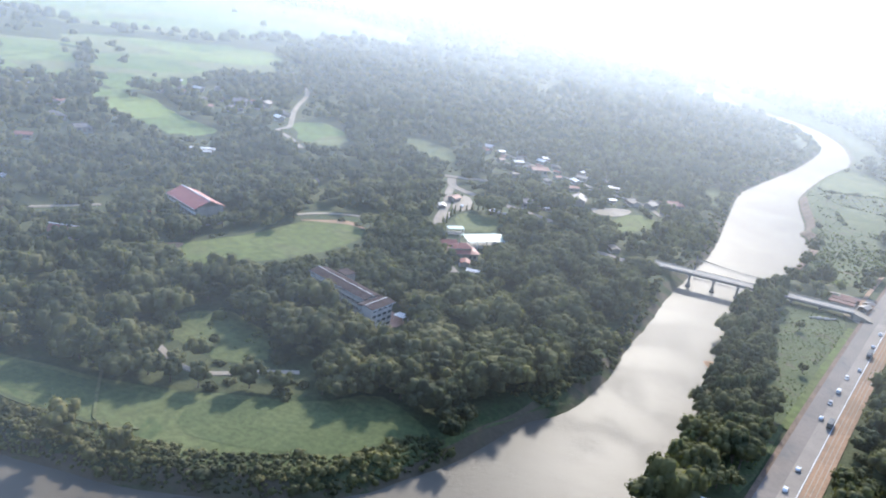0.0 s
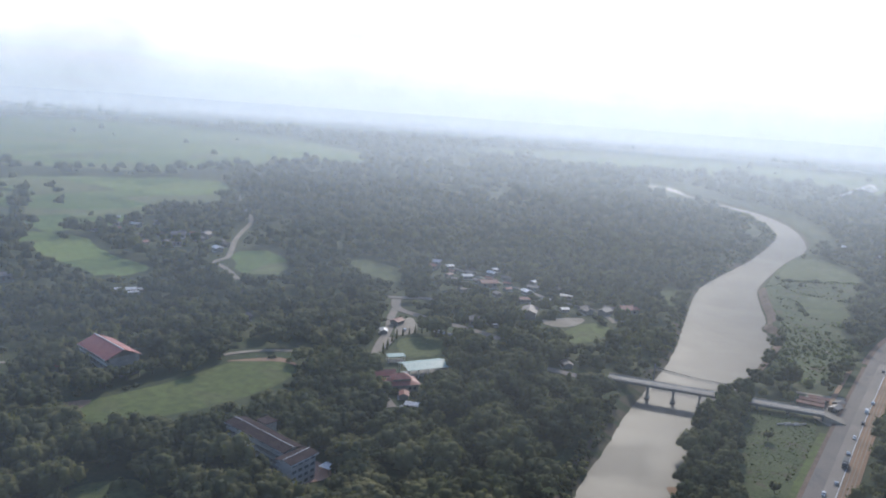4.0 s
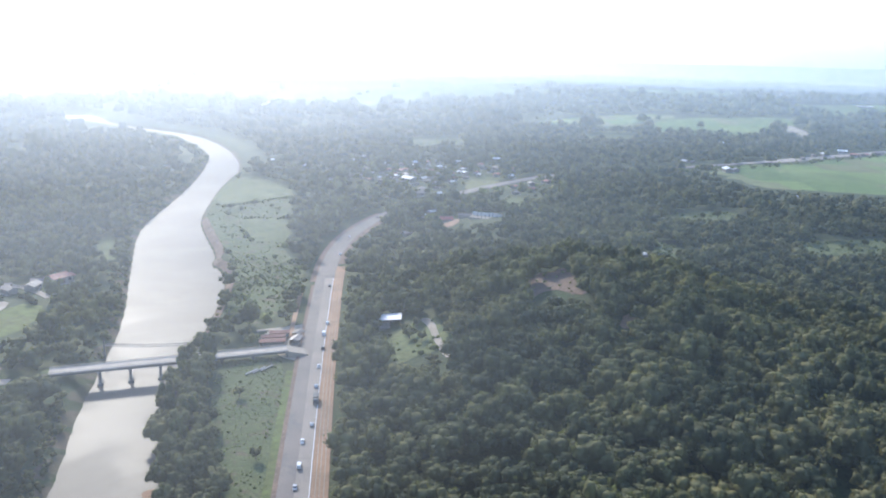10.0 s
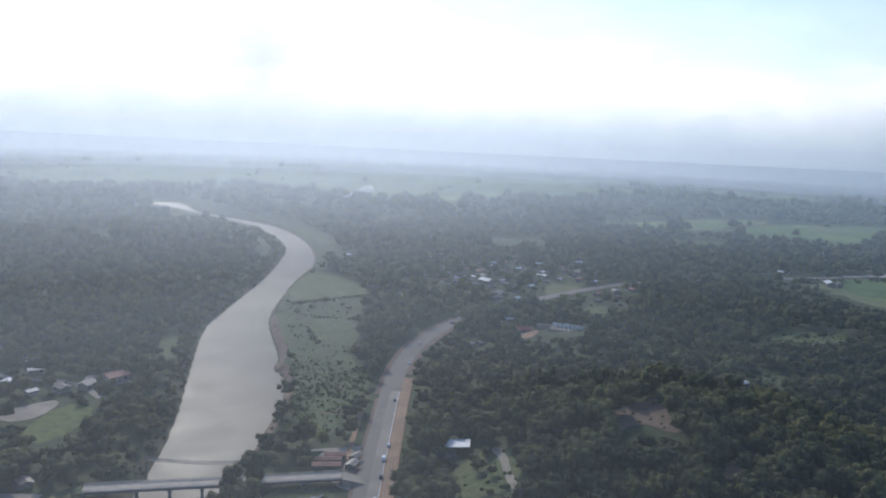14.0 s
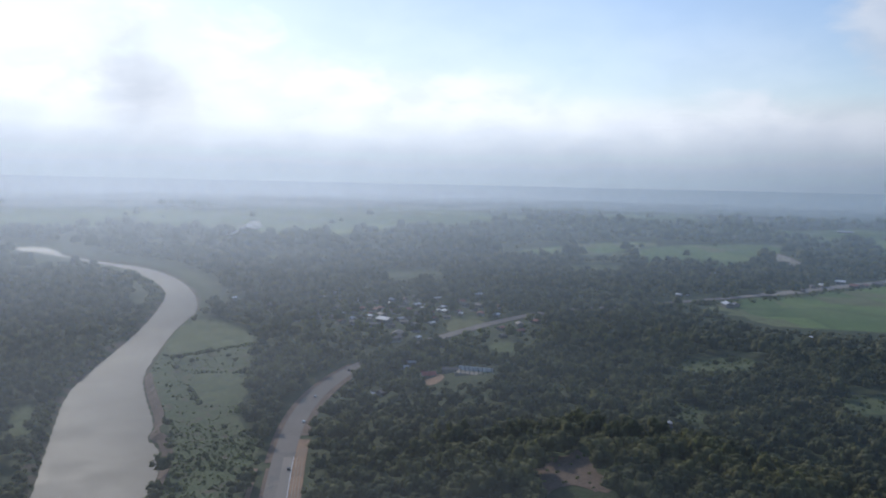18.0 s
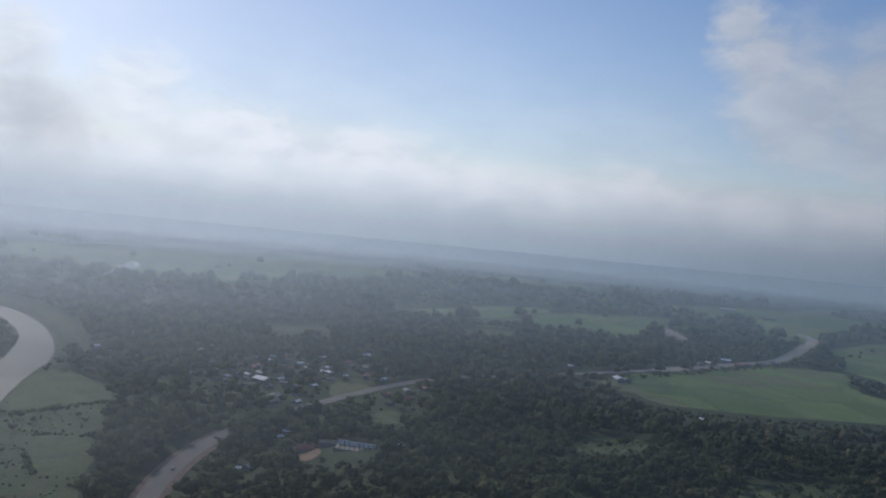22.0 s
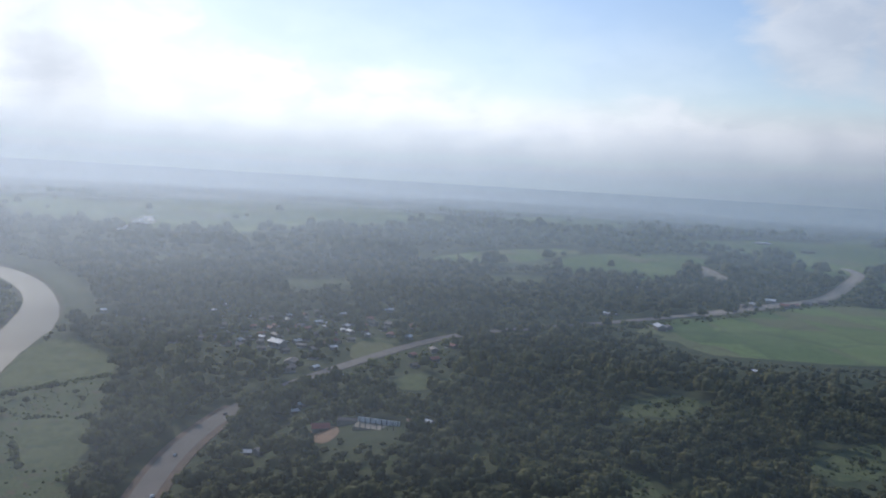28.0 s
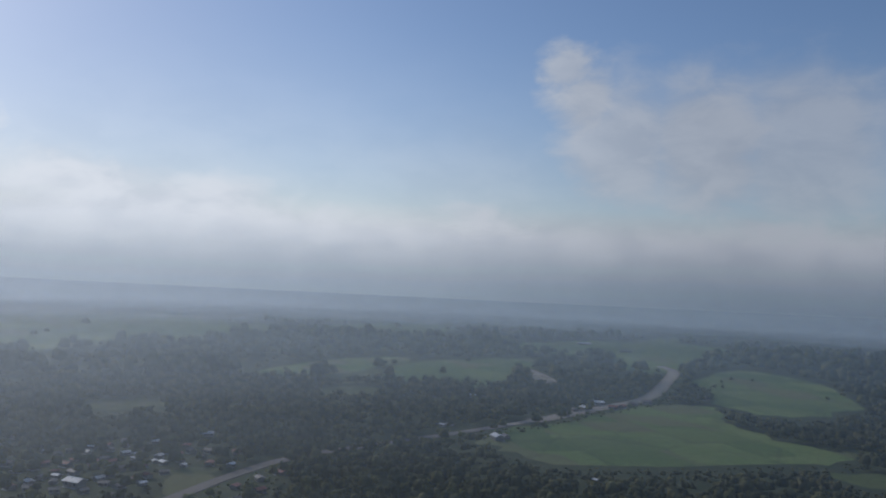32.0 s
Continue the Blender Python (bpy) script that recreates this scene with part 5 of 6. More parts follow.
def build_campus():
    hall = thing("covered_court", -263, 287, 68, None, "covered court with a broad pale teal metal roof", "hall")
    part("roof", gable_roof(bmesh.new(), 24, 13, 5.2, 1.6, 0.8), TEAL_ROOF, hall, "pale teal metal roof")
    for x in (-11.5, -6, 0, 6, 11.5):
        for y in (-6, 6):
            part("post", boxed(x - 0.2, x + 0.2, y - 0.2, y + 0.2, -0.5, 5.2), WHITE_PAINT, hall)
    part("floor_slab", boxed(-12, 12, -6.5, 6.5, -0.6, 0.1), CEMENT, hall)
    part("stage_wall", boxed(11.6, 12.0, -6, 6, 0, 4.6), PLASTER, hall)
    grand = thing("grandstand", -286.5, 290, 55, None, "small stand with a pale teal canopy beside the lawn", "stand")
    part("roof", prism([(-5.0, 3.6), (5.0, 3.9), (5.0, 4.1), (-5.0, 3.8)], -3, 3), TEAL_ROOF, grand)
    for x in (-4.6, 4.6):
        for y in (-2.6, 2.6):
            part("post", boxed(x - 0.12, x + 0.12, y - 0.12, y + 0.12, -0.3, 3.7), WHITE_PAINT, grand)
    for k in range(3):
        part("step", boxed(-4.4, 4.4, -2 + k * 1.2, -0.8 + k * 1.2, -0.3, 0.4 + 0.4 * k), CEMENT, grand)
    office = thing("office_building", -255, 260, 60, None, "two-tiered office with red hipped roofs", "building")
    part("wall", boxed(-8, 8, -5.5, 5.5, -0.5, 4), PLASTER, office)
    part("roof", hip_roof(9, 6.5, 3.9, 2.2), RED_ROOF, office)
    part("upper_wall", boxed(-4.5, 4.5, -3, 3, 4, 6.3), PLASTER, office)
    part("upper_roof", hip_roof(5.4, 3.9, 6.2, 2.2), RED_ROOF, office)
    part("door", boxed(-0.8, 0.8, -5.6, -5.48, 0, 2.3), WOOD, office)
    for x in (-6, -3.5, 3.5, 6):
        part("window", boxed(x - 0.7, x + 0.7, -5.58, -5.47, 1.0, 2.6), WINDOW, office)
    gym = thing("office_building", -271, 263, 58, None, "long low office with a faded red roof", "building")
    part("wall", house_walls(13, 6, 3.2, 1.7), PLASTER, gym)
    part("roof", gable_roof(bmesh.new(), 13, 6, 3.2, 1.75, 0.8), RED_ROOF, gym)
    part("door", boxed(-0.7, 0.7, -3.1, -2.98, 0, 2.2), WOOD, gym)
    # pale greenhouse sheds in the fields
    for k, (x, y, w) in enumerate(((-509, 246, 17), (-506, 252, 21), (-501, 257, 16), (-497, 248, 13))):
        shed = thing("greenhouse", x, y, 62, None, "long low greenhouse with a white plastic roof", "greenhouse", "greenhouses in the field")
        part("cover", gable_roof(bmesh.new(), w, 4.4, 2.2, 0.45, 0.2), WHITE_PAINT, shed, "white plastic cover")
        for i in range(4):
            px = -w / 2 + w * i / 3
            part("frame", boxed(px - 0.06, px + 0.06, -2.2, 2.2, -0.3, 2.2), CEMENT, shed)
    store = thing("warehouse", -368, 94, 42, None, "low store with a maroon roof and white gable edge", "building")
    part("wall", house_walls(15, 8, 3.4, 2.2), PLASTER, store)
    part("roof", gable_roof(bmesh.new(), 15, 8, 3.4, 2.25, 0.7), RUST_METAL, store)
    part("gable_trim", prism([(-0.25, 5.9), (0.25, 5.9), (0.25, 6.2), (-0.25, 6.2)], -8.6, 8.6), WHITE_PAINT, store).matrix_basis = pose(0, 0, 0, 0, 0, 90)


build_school()
build_red_hall()
build_campus()


def ruin():
    """White slabs of an unfinished building on the cleared hilltop."""
    ob = thing("unfinished_building", 16, 641, -19, None, "unfinished building of white concrete slabs and posts", "building")
    part("floor_slab", boxed(-12, 12, -5, 5, -3, 0.5, 0.05), PALE_DIRT, ob, "dusty concrete slab")
    for k in range(8):
        x = -11 + 22 * k / 7
        for y in (-4.4, 4.4):
            part("post", boxed(x - 0.2, x + 0.2, y - 0.2, y + 0.2, 0.5, 2.2 + 0.9 * ((k * 7) % 3)), OLD_CEMENT, ob)
    part("back_wall", boxed(-12, 12, 4.6, 4.9, 0.5, 3.2), WHITE_PAINT, ob)
    part("ramp", prism([(-3, -2.5), (4, -2.5), (4, 0.4)], -9, -5), WHITE_PAINT, ob)
    two = thing("long_shed", 0.5, 657, -4, None, "long narrow shed with a weathered grey roof on the cleared hill", "shed")
    part("roof", gable_roof(bmesh.new(), 11, 4, 2.6, 0.9, 0.4), GREY_METAL, two)
    part("wall", house_walls(11, 4, 2.6, 0.85), PLASTER, two)
    three = thing("house", -14.5, 653, 10, None, "house with a salmon-orange roof on raw earth", "house", "village houses")
    part("wall", house_walls(9, 6, 2.8, 1.6), PLASTER, three)
    part("roof", gable_roof(bmesh.new(), 9, 6, 2.8, 1.65, 0.7), RED_ROOF, three)
    part("door", boxed(-0.5, 0.5, -3.08, -2.98, 0, 2.0), WOOD, three)
    near = thing("house", -57, 152, 25, None, "house with a white roof and red eaves by the river trees", "house")
    part("wall", house_walls(9, 6.5, 3.6, 2.0), PLASTER, near)
    part("roof", gable_roof(bmesh.new(), 9, 6.5, 3.6, 2.05, 0.8), WHITE_METAL, near)
    part("eaves_board", boxed(-5.3, 5.3, -4.15, -4.0, 3.0, 3.5), RED_ROOF, near, "red eaves board")


ruin()


# ---- bridge and highway things ----
def build_bridge():
    a, b = Vector((-189.5, 357.5, 3.6)), Vector((-87.5, 396.5, 3.6))
    length = (b - a).length
    turn = math.degrees(math.atan2(b.y - a.y, b.x - a.x))
    ob = thing("bridge", a.x, a.y, turn, a.z, "old grey concrete girder bridge on slab piers over the river", "bridge")
    part("deck", boxed(0, length, -3.6, 3.6, -0.45, 0.0, 0.05), BRIDGE_DECK, ob, "pale concrete deck")
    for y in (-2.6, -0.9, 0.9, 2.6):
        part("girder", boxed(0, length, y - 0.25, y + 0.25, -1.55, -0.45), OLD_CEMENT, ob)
    rail = None
    for y in (-3.45, 3.45):
        part("railing", boxed(0, length, y - 0.1, y + 0.1, 0.75, 0.95), BRIDGE_DECK, ob, "pale concrete railing")
        part("kerb", boxed(0, length, y - 0.25, y + 0.15, 0.0, 0.25), CEMENT, ob)
        for k in range(int(length / 3.2) + 1):
            if rail is None:
                rail = part("rail_post", boxed(-0.12, 0.12, -0.12, 0.12, 0.0, 0.8), CEMENT, ob)
                rail.matrix_basis = pose(0.2, y, 0)
            else:
                shared("rail_post", rail, ob, min(0.2 + k * 3.2, length - 0.2), y, 0)
    spans = [21.5, 35.0, 48.5, 62.0, 77.0, 92.0]
    for s in spans:
        spot = a + (b - a).normalized() * s
        ground = min(float(land_height(spot.x, spot.y)), WATER_Z) - 1.0 if s < 60 else float(land_height(spot.x, spot.y)) - 1.0
        low = ground - a.z
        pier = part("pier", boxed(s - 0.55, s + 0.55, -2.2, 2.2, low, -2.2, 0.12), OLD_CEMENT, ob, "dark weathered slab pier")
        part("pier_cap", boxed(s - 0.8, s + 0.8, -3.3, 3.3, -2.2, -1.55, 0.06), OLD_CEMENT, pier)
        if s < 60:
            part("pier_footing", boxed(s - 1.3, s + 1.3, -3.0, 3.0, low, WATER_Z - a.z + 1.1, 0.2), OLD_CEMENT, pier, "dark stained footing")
    for s in (0.0, length):
        part("abutment", boxed(s - 1.0, s + 1.0, -4.0, 4.0, -6.0, -0.5), OLD_CEMENT, ob)
    ramp = thing("approach_ramp", b.x, b.y, turn, 0.0, "earth approach ramp between bridge and highway", "ramp")
    part("fill", prism([(-0.5, -1.0), (-0.5, 3.5), (0.5, 3.45), (10.0, 0.7), (10.0, -1.0)], -4.5, 4.5), PALE_DIRT, ramp)
    ramp_w = thing("approach_ramp", a.x, a.y, turn + 180, 0.0, "earth approach ramp at the wooded end of the bridge", "ramp")
    part("fill", prism([(-0.5, -1.0), (-0.5, 3.5), (0.5, 3.45), (13.0, 0.6), (13.0, -1.0)], -4.2, 4.2), SCRUB, ramp_w)


def build_pipe_crossing():
    """A thin hanging footbridge upstream of the bridge."""
    a, b = Vector((-179, 394, 2.6)), Vector((-128, 404, 2.6))
    length = (b - a).length
    turn = math.degrees(math.atan2(b.y - a.y, b.x - a.x))
    ob = thing("hanging_footbridge", a.x, a.y, turn, a.z, "narrow grey hanging footbridge on cables above the river", "footbridge")
    steps = 24
    sag = lambda s: -1.2 * (1 - (2 * s / length - 1) ** 2)
    for k in range(steps):
        s0, s1 = length * k / steps, length * (k + 1) / steps
        bm = prism([(s0, sag(s0) - 0.12), (s1, sag(s1) - 0.12), (s1, sag(s1)), (s0, sag(s0))], -0.5, 0.5)
        part("plank", bm, OLD_CEMENT, ob)
    for y in (-0.55, 0.55):
        bm = bmesh.new()
        for k in range(steps):
            s0, s1 = length * k / steps, length * (k + 1) / steps
            z0, z1 = sag(s0) + 0.9, sag(s1) + 0.9
            box(bm, s0, s1, y - 0.05, y + 0.05, min(z0, z1), max(z0, z1) + 0.1)
        part("cable", bm, OLD_CEMENT, ob)
    for s in (-0.6, length + 0.6):
        for y in (-0.8, 0.8):
            part("tower_post", boxed(s - 0.15, s + 0.15, y - 0.15, y + 0.15, -8.0, 3.0), OLD_CEMENT, ob)


build_bridge()
build_pipe_crossing()


def works_shed(x, y, turn, wide, deep, label):
    ob = thing("works_shed", x, y, turn, None, label, "shed", "sheds of the bridge works")
    part("roof", gable_roof(bmesh.new(), wide, deep, 2.8, 0.7, 0.4), RUST_METAL if wide > 9 else GREY_METAL, ob)
    for px in (-wide / 2 + 0.4, 0, wide / 2 - 0.4):
        for py in (-deep / 2 + 0.3, deep / 2 - 0.3):
            part("post", boxed(px - 0.1, px + 0.1, py - 0.1, py + 0.1, -0.3, 2.8), WOOD, ob)
    part("stack", boxed(-wide / 2 + 1, wide / 2 - 1, -deep / 4, deep / 4, -0.3, 1.3, 0.1), OLD_CEMENT, ob, "stacked grey building material")
    part("back_wall", boxed(-wide / 2, wide / 2, deep / 2 - 0.1, deep / 2, -0.3, 2.6), WOOD, ob)


works_shed(-98, 409, 14, 13, 4.5, "low works shed with a rusty red roof")
works_shed(-99, 415.5, 14, 12, 4, "low works shed with a rusty red roof")
works_shed(-97, 421.5, 12, 10, 4, "low works shed with a rusty red roof")
works_shed(-86.5, 413, 80, 7, 4.5, "small works shed with a grey roof by the highway")
works_shed(-87, 422, 70, 6, 4, "small works shed with a grey roof by the highway")
for k in range(3):
    beam = thing("concrete_beam", -99.5 + k * 3.0, 372 + k * 2.6, 62, None, "pale precast concrete beam lying on grass", "beam", "concrete beams on the grass")
    part("beam_body", boxed(-4.2, 4.2, -0.3, 0.3, 0.35, 0.95, 0.05), CEMENT, beam)
    for x in (-3, 3):
        part("bearer", boxed(x - 0.2, x + 0.2, -0.6, 0.6, 0.0, 0.37), WOOD, beam)


# ---- vehicles ----
def wheel_mesh(r, w):
    bm = bmesh.new()
    bmesh.ops.create_cone(bm, cap_ends=True, segments=14, radius1=r, radius2=r, depth=w, matrix=Matrix.Rotation(math.pi / 2, 4, "X"))
    return bm


def add_wheels(ob, xs, y, r, w):
    first = None
    for x in xs:
        for s in (-1, 1):
            if first is None:
                first = part("wheel", wheel_mesh(r, w), TYRE, ob)
                first.matrix_basis = pose(x, s * y, r)
                hub = bmesh.new()
                bmesh.ops.create_cone(hub, cap_ends=True, segments=10, radius1=r * 0.55, radius2=r * 0.55, depth=w + 0.04, matrix=Matrix.Rotation(math.pi / 2, 4, "X"))
                rim = part("rim", hub, CAR_SILVER, first)
            else:
                other = shared("wheel", first, ob, x, s * y, r)
                shared("rim", rim, other, 0, 0, 0)


def car_kind(paint, word, van=False):
    ob = thing("van" if van else "car", 0, -2000, 0, -60, f"{word} {'van' if van else 'car'} driving on the highway", "van" if van else "car", "traffic on the highway")
    if van:
        body = [(-2.3, 0.35), (2.3, 0.35), (2.35, 1.0), (1.8, 1.15), (1.3, 1.95), (-2.2, 2.0), (-2.35, 1.2)]
        glass = [(-1.9, 1.25), (1.55, 1.22), (1.25, 1.85), (-1.9, 1.88)]
    else:
        body = [(-2.1, 0.3), (2.1, 0.3), (2.15, 0.75), (1.0, 0.95), (0.45, 1.42), (-1.2, 1.45), (-1.75, 1.0), (-2.12, 0.95)]
        glass = [(-1.5, 0.98), (0.85, 0.98), (0.42, 1.36), (-1.15, 1.38)]
    bm = prism(body, -0.88, 0.88)
    bmesh.ops.bevel(bm, geom=bm.edges[:], offset=0.07, segments=1, affect="EDGES")
    part("body", bm, paint, ob)
    part("side_window", prism(glass, -0.9, 0.9), WINDOW, ob, "dark tinted glass")
    front = 1.35 if van else 0.78
    part("windscreen", prism([(front, 1.15 if van else 0.97), (front + 0.22, 1.12 if van else 0.95), (front + 0.02, 1.8 if van else 1.34), (front - 0.2, 1.84 if van else 1.36)], -0.72, 0.72), WINDOW, ob)
    for y in (-0.65, 0.65):
        part("headlight", boxed(2.08, 2.2, y - 0.18, y + 0.18, 0.55, 0.75), WHITE_PAINT, ob)
        part("tail_light", boxed(-2.2, -2.08, y - 0.15, y + 0.15, 0.6, 0.8), CAR_RED, ob)
    add_wheels(ob, (-1.3, 1.35), 0.78, 0.33, 0.22)
    return ob


def truck_kind():
    ob = thing("truck", 0, -2000, 0, -60, "dark truck with a covered load bed on the highway", "truck", "traffic on the highway")
    bm = prism([(2.0, 0.6), (4.0, 0.6), (4.05, 1.5), (3.7, 2.6), (2.0, 2.7)], -1.15, 1.15)
    bmesh.ops.bevel(bm, geom=bm.edges[:], offset=0.08, segments=1, affect="EDGES")
    cab = part("cab", bm, CAR_DARK, ob)
    part("windscreen", prism([(3.98, 1.6), (4.1, 1.6), (3.78, 2.5), (3.66, 2.5)], -1.0, 1.0), WINDOW, cab)
    part("cargo_box", boxed(-4.0, 1.8, -1.2, 1.2, 1.0, 3.0, 0.06), OLD_CEMENT, ob, "grey covered load bed")
    part("chassis", boxed(-4.0, 3.9, -0.5, 0.5, 0.6, 1.0), TYRE, ob)
    add_wheels(ob, (-2.9, -1.7, 2.9), 1.0, 0.5, 0.35)
    return ob


def lane_heading(x, y):
    gaps = np.hypot(dense_road[:, 0] - x, dense_road[:, 1] - y)
    k = int(np.clip(gaps.argmin(), 1, len(dense_road) - 2))
    d = dense_road[k + 1] - dense_road[k - 1]
    return math.degrees(math.atan2(d[1], d[0]))


KINDS = [car_kind(CAR_WHITE, "white"), car_kind(CAR_SILVER, "silver"), car_kind(CAR_DARK, "dark"), car_kind(CAR_WHITE, "white", True), truck_kind()]
TRAFFIC = [(-75, 443, 0), (-74, 425, 3), (-71, 405, 2), (-69, 381, 0), (-66, 358, 1), (-63.5, 343, 4), (-61, 320, 1), (-62, 305, 0), (-59.5, 286, 3), (-58, 271, 1),
           (-55.5, 253, 0), (-51, 250, 4), (-91, 644, 1), (-90, 590, 0), (-85, 512, 2), (-47, 205, 0), (-45, 188, 0), (-76, 716, 2)]
used = set()
for x, y, k in TRAFFIC:
    spot = pose(x, y, float(land_height(x, y)) + 0.51, 0, 0, lane_heading(x, y) + (180 if (x * 7 + y) % 3 < 1 else 0)) @ Matrix.Scale(0.92, 4)
    if k in used:
        copy_thing(KINDS[k], spot)
    else:
        KINDS[k].matrix_basis = spot
        used.add(k)
for k, (x, y) in enumerate(((-310, 350), (-306, 351), (-302, 351.5), (-298, 352), (-324, 338), (-231, 241), (-40, 772), (-236, 240))):
    spot = pose(x, y, float(land_height(x, y)) + 0.45, 0, 0, 35 * k)
    ob = copy_thing(KINDS[(0, 3, 0, 1, 0, 0, 3, 1)[k]], spot)
    tagged(ob, "white car parked beside the buildings" if k % 3 else "pale van parked beside the buildings", "car", "parked cars")


# ---- single trees ----
def trunk_mesh(r, tall, limbs, rng):
    bm = bmesh.new()
    def limb(p, q, r0, r1):
        axis = (Vector(q) - Vector(p))
        m = Matrix.Translation((Vector(p) + Vector(q)) / 2) @ axis.to_track_quat("Z", "Y").to_matrix().to_4x4()
        bmesh.ops.create_cone(bm, cap_ends=True, segments=6, radius1=r0, radius2=r1, depth=axis.length, matrix=m)
    limb((0, 0, -0.8), (0, 0, tall * 0.55), r, r * 0.7)
    for k in range(limbs):
        a = 2 * math.pi * k / limbs + rng.uniform(-0.4, 0.4)
        limb((0, 0, tall * 0.5), (math.cos(a) * tall * 0.3, math.sin(a) * tall * 0.3, tall * rng.uniform(0.8, 1.0)), r * 0.55, r * 0.25)
    return bm


def tree_kind(name, label, category, group, radius, height, trunk, seed, leaves_mat, clumps=12, flat=1.0, leaves=18, leaf=0.05):
    r = random.Random(seed)
    ob = thing(name, 0, -2000, 0, -60, label, category, group)
    part("trunk", trunk_mesh(0.28, trunk + height * 0.4, 4, r), BARK, ob)
    v, f = crown(r, clumps, 2, 6, leaves, leaf)
    v = v * np.array((radius, radius, height * flat)) + np.array((0, 0, trunk + height * 0.45))
    c = new("crown", fast_mesh("crown", v, f, leaves_mat, np.full(len(v), r.random())))
    c.parent = ob
    return ob


def plant(kinds, spots, seed, low=0.75, high=1.25, seen=True, tall=6.0):
    r = random.Random(seed)
    arr = np.array(spots, float)
    keep = clear_view(arr[:, 0], arr[:, 1], np.full(len(arr), tall)) if seen else np.ones(len(arr), bool)
    for (x, y), fine in zip(spots, keep):
        if not fine:
            continue
        ob = copy_thing(r.choice(kinds), Matrix())
        s = r.uniform(low, high)
        ob.matrix_basis = pose(x, y, float(land_height(x, y)), 0, 0, r.uniform(0, 360)) @ Matrix.Diagonal((s, s, s * r.uniform(0.85, 1.15), 1))


def spread(ring, step, seed, keep=1.0, test=None):
    g = np.random.default_rng(seed)
    ring = np.array(ring, float)
    gx, gy = np.meshgrid(np.arange(ring[:, 0].min(), ring[:, 0].max(), step), np.arange(ring[:, 1].min(), ring[:, 1].max(), step))
    x, y = (v.ravel() + g.uniform(-0.45, 0.45, v.size) * step for v in (gx, gy))
    ok = inside(x, y, ring) & (g.uniform(0, 1, len(x)) < keep)
    if test is not None:
        ok &= test(x, y)
    return list(zip(x[ok].tolist(), y[ok].tolist()))


RIVER_TREES = [tree_kind("riverside_tree", "broad dark green tree on the river bank", "tree", "riverside trees", 4.6, 4.6, 3.6, 40 + k, LEAVES) for k in range(3)]
RIVER_TREES.append(tree_kind("bamboo_clump", "feathery light green bamboo clump on the river bank", "bamboo", "riverside trees", 3.6, 5.6, 3.0, 44, BAMBOO, 14))
FIELD_TREES = [tree_kind("field_tree", "rounded dark green tree at the field's edge", "tree", "trees round the fields", 4.2, 4.0, 2.8, 50 + k, LEAVES) for k in range(3)]
RAIN_TREES = [tree_kind("rain_tree", "huge spreading dark green rain tree above the wood", "tree", "spreading rain trees", 8.6, 5.0, 5.5, 56 + k, LEAVES, 34, 0.8, 30, 0.036) for k in range(3)]
g_rain = np.random.default_rng(90)
rain_spots = np.stack([g_rain.uniform(-420, -135, 150), g_rain.uniform(70, 420, 150)], 1)
rain_spots = rain_spots[free_land(rain_spots[:, 0], rain_spots[:, 1], 5.0)]
plant(RAIN_TREES, [tuple(p) for p in rain_spots[:75].tolist()], 91, 0.6, 1.15, True, 12.0)
strip = [(-76, 150), (-86, 176), (-88, 200), (-96, 226), (-104, 252), (-114, 285), (-124, 312), (-130, 338), (-133, 362), (-139, 392), (-136, 408), (-124, 396), (-117, 366), (-108, 330), (-90, 290), (-76, 252), (-67, 236), (-62, 205), (-56, 170)]
plant(RIVER_TREES, spread(strip, 6.2, 60, 0.95, lambda x, y: (river_side(x, y) > -0.5) & (line_distance(x, y, np.array([(-189, 357), (-87, 397)], float)) > 5.5) & (np.hypot(x + 145, y - 374) > 13)), 61, 0.8, 1.4, False)
plant(RIVER_TREES[:3], spread([(-128, 150), (-140, 150), (-140, 120), (-165, 120), (-172, 102), (-150, 128), (-136, 150)], 7.0, 62), 63)
edge = [(-268, 30), (-252, 38), (-238, 46), (-228, 50), (-214, 62), (-206, 68), (-196, 82), (-188, 90), (-178, 100), (-174, 112), (-166, 122), (-160, 121), (-202, 74), (-244, 44), (-222, 58)]
plant(FIELD_TREES, edge, 64, 0.7, 1.2)
plant(FIELD_TREES, [(-288 + 12 * math.cos(a), 22 + 5 * math.sin(a)) for a in (0.2, 1.1, 2.0, 2.9, 3.8)], 65)
plant(FIELD_TREES, [(-276, 134), (-272, 150), (-270, 182), (-271, 198), (-274, 214), (-280, 230), (-312, 252), (-345, 150), (-344, 170), (-347, 186), (-348, 204), (-350, 218), (-352, 160), (-330, 104)], 66, 0.8, 1.2)
plant(FIELD_TREES, [(-349, 150), (-351, 157), (-350, 164), (-351, 171), (-350, 178), (-356, 147), (-364, 148), (-373, 149), (-384, 152)], 82, 0.95, 1.3, False)
plant(FIELD_TREES, [(-254, 86), (-262, 92), (-240, 112), (-231, 90), (-226, 112), (-214, 106), (-247, 82)], 67, 0.5, 0.8, False)
plant(FIELD_TREES, [(-77, 291), (-74, 252), (-98, 345)], 68, 0.55, 0.75, False)
plant(FIELD_TREES, [(-47, 425), (-52, 432), (-30, 420), (-24, 424), (-27, 410), (-20, 402), (-33, 452), (-48, 400), (-57, 398)], 69, 0.6, 0.95, False)
plant(FIELD_TREES, [(-224, 148), (-232, 146), (-242, 147), (-252, 146), (-228, 172), (-238, 172), (-222, 180), (-202, 150), (-198, 160), (-199, 172), (-212, 182), (-262, 156), (-262, 166)], 70, 0.7, 1.15)
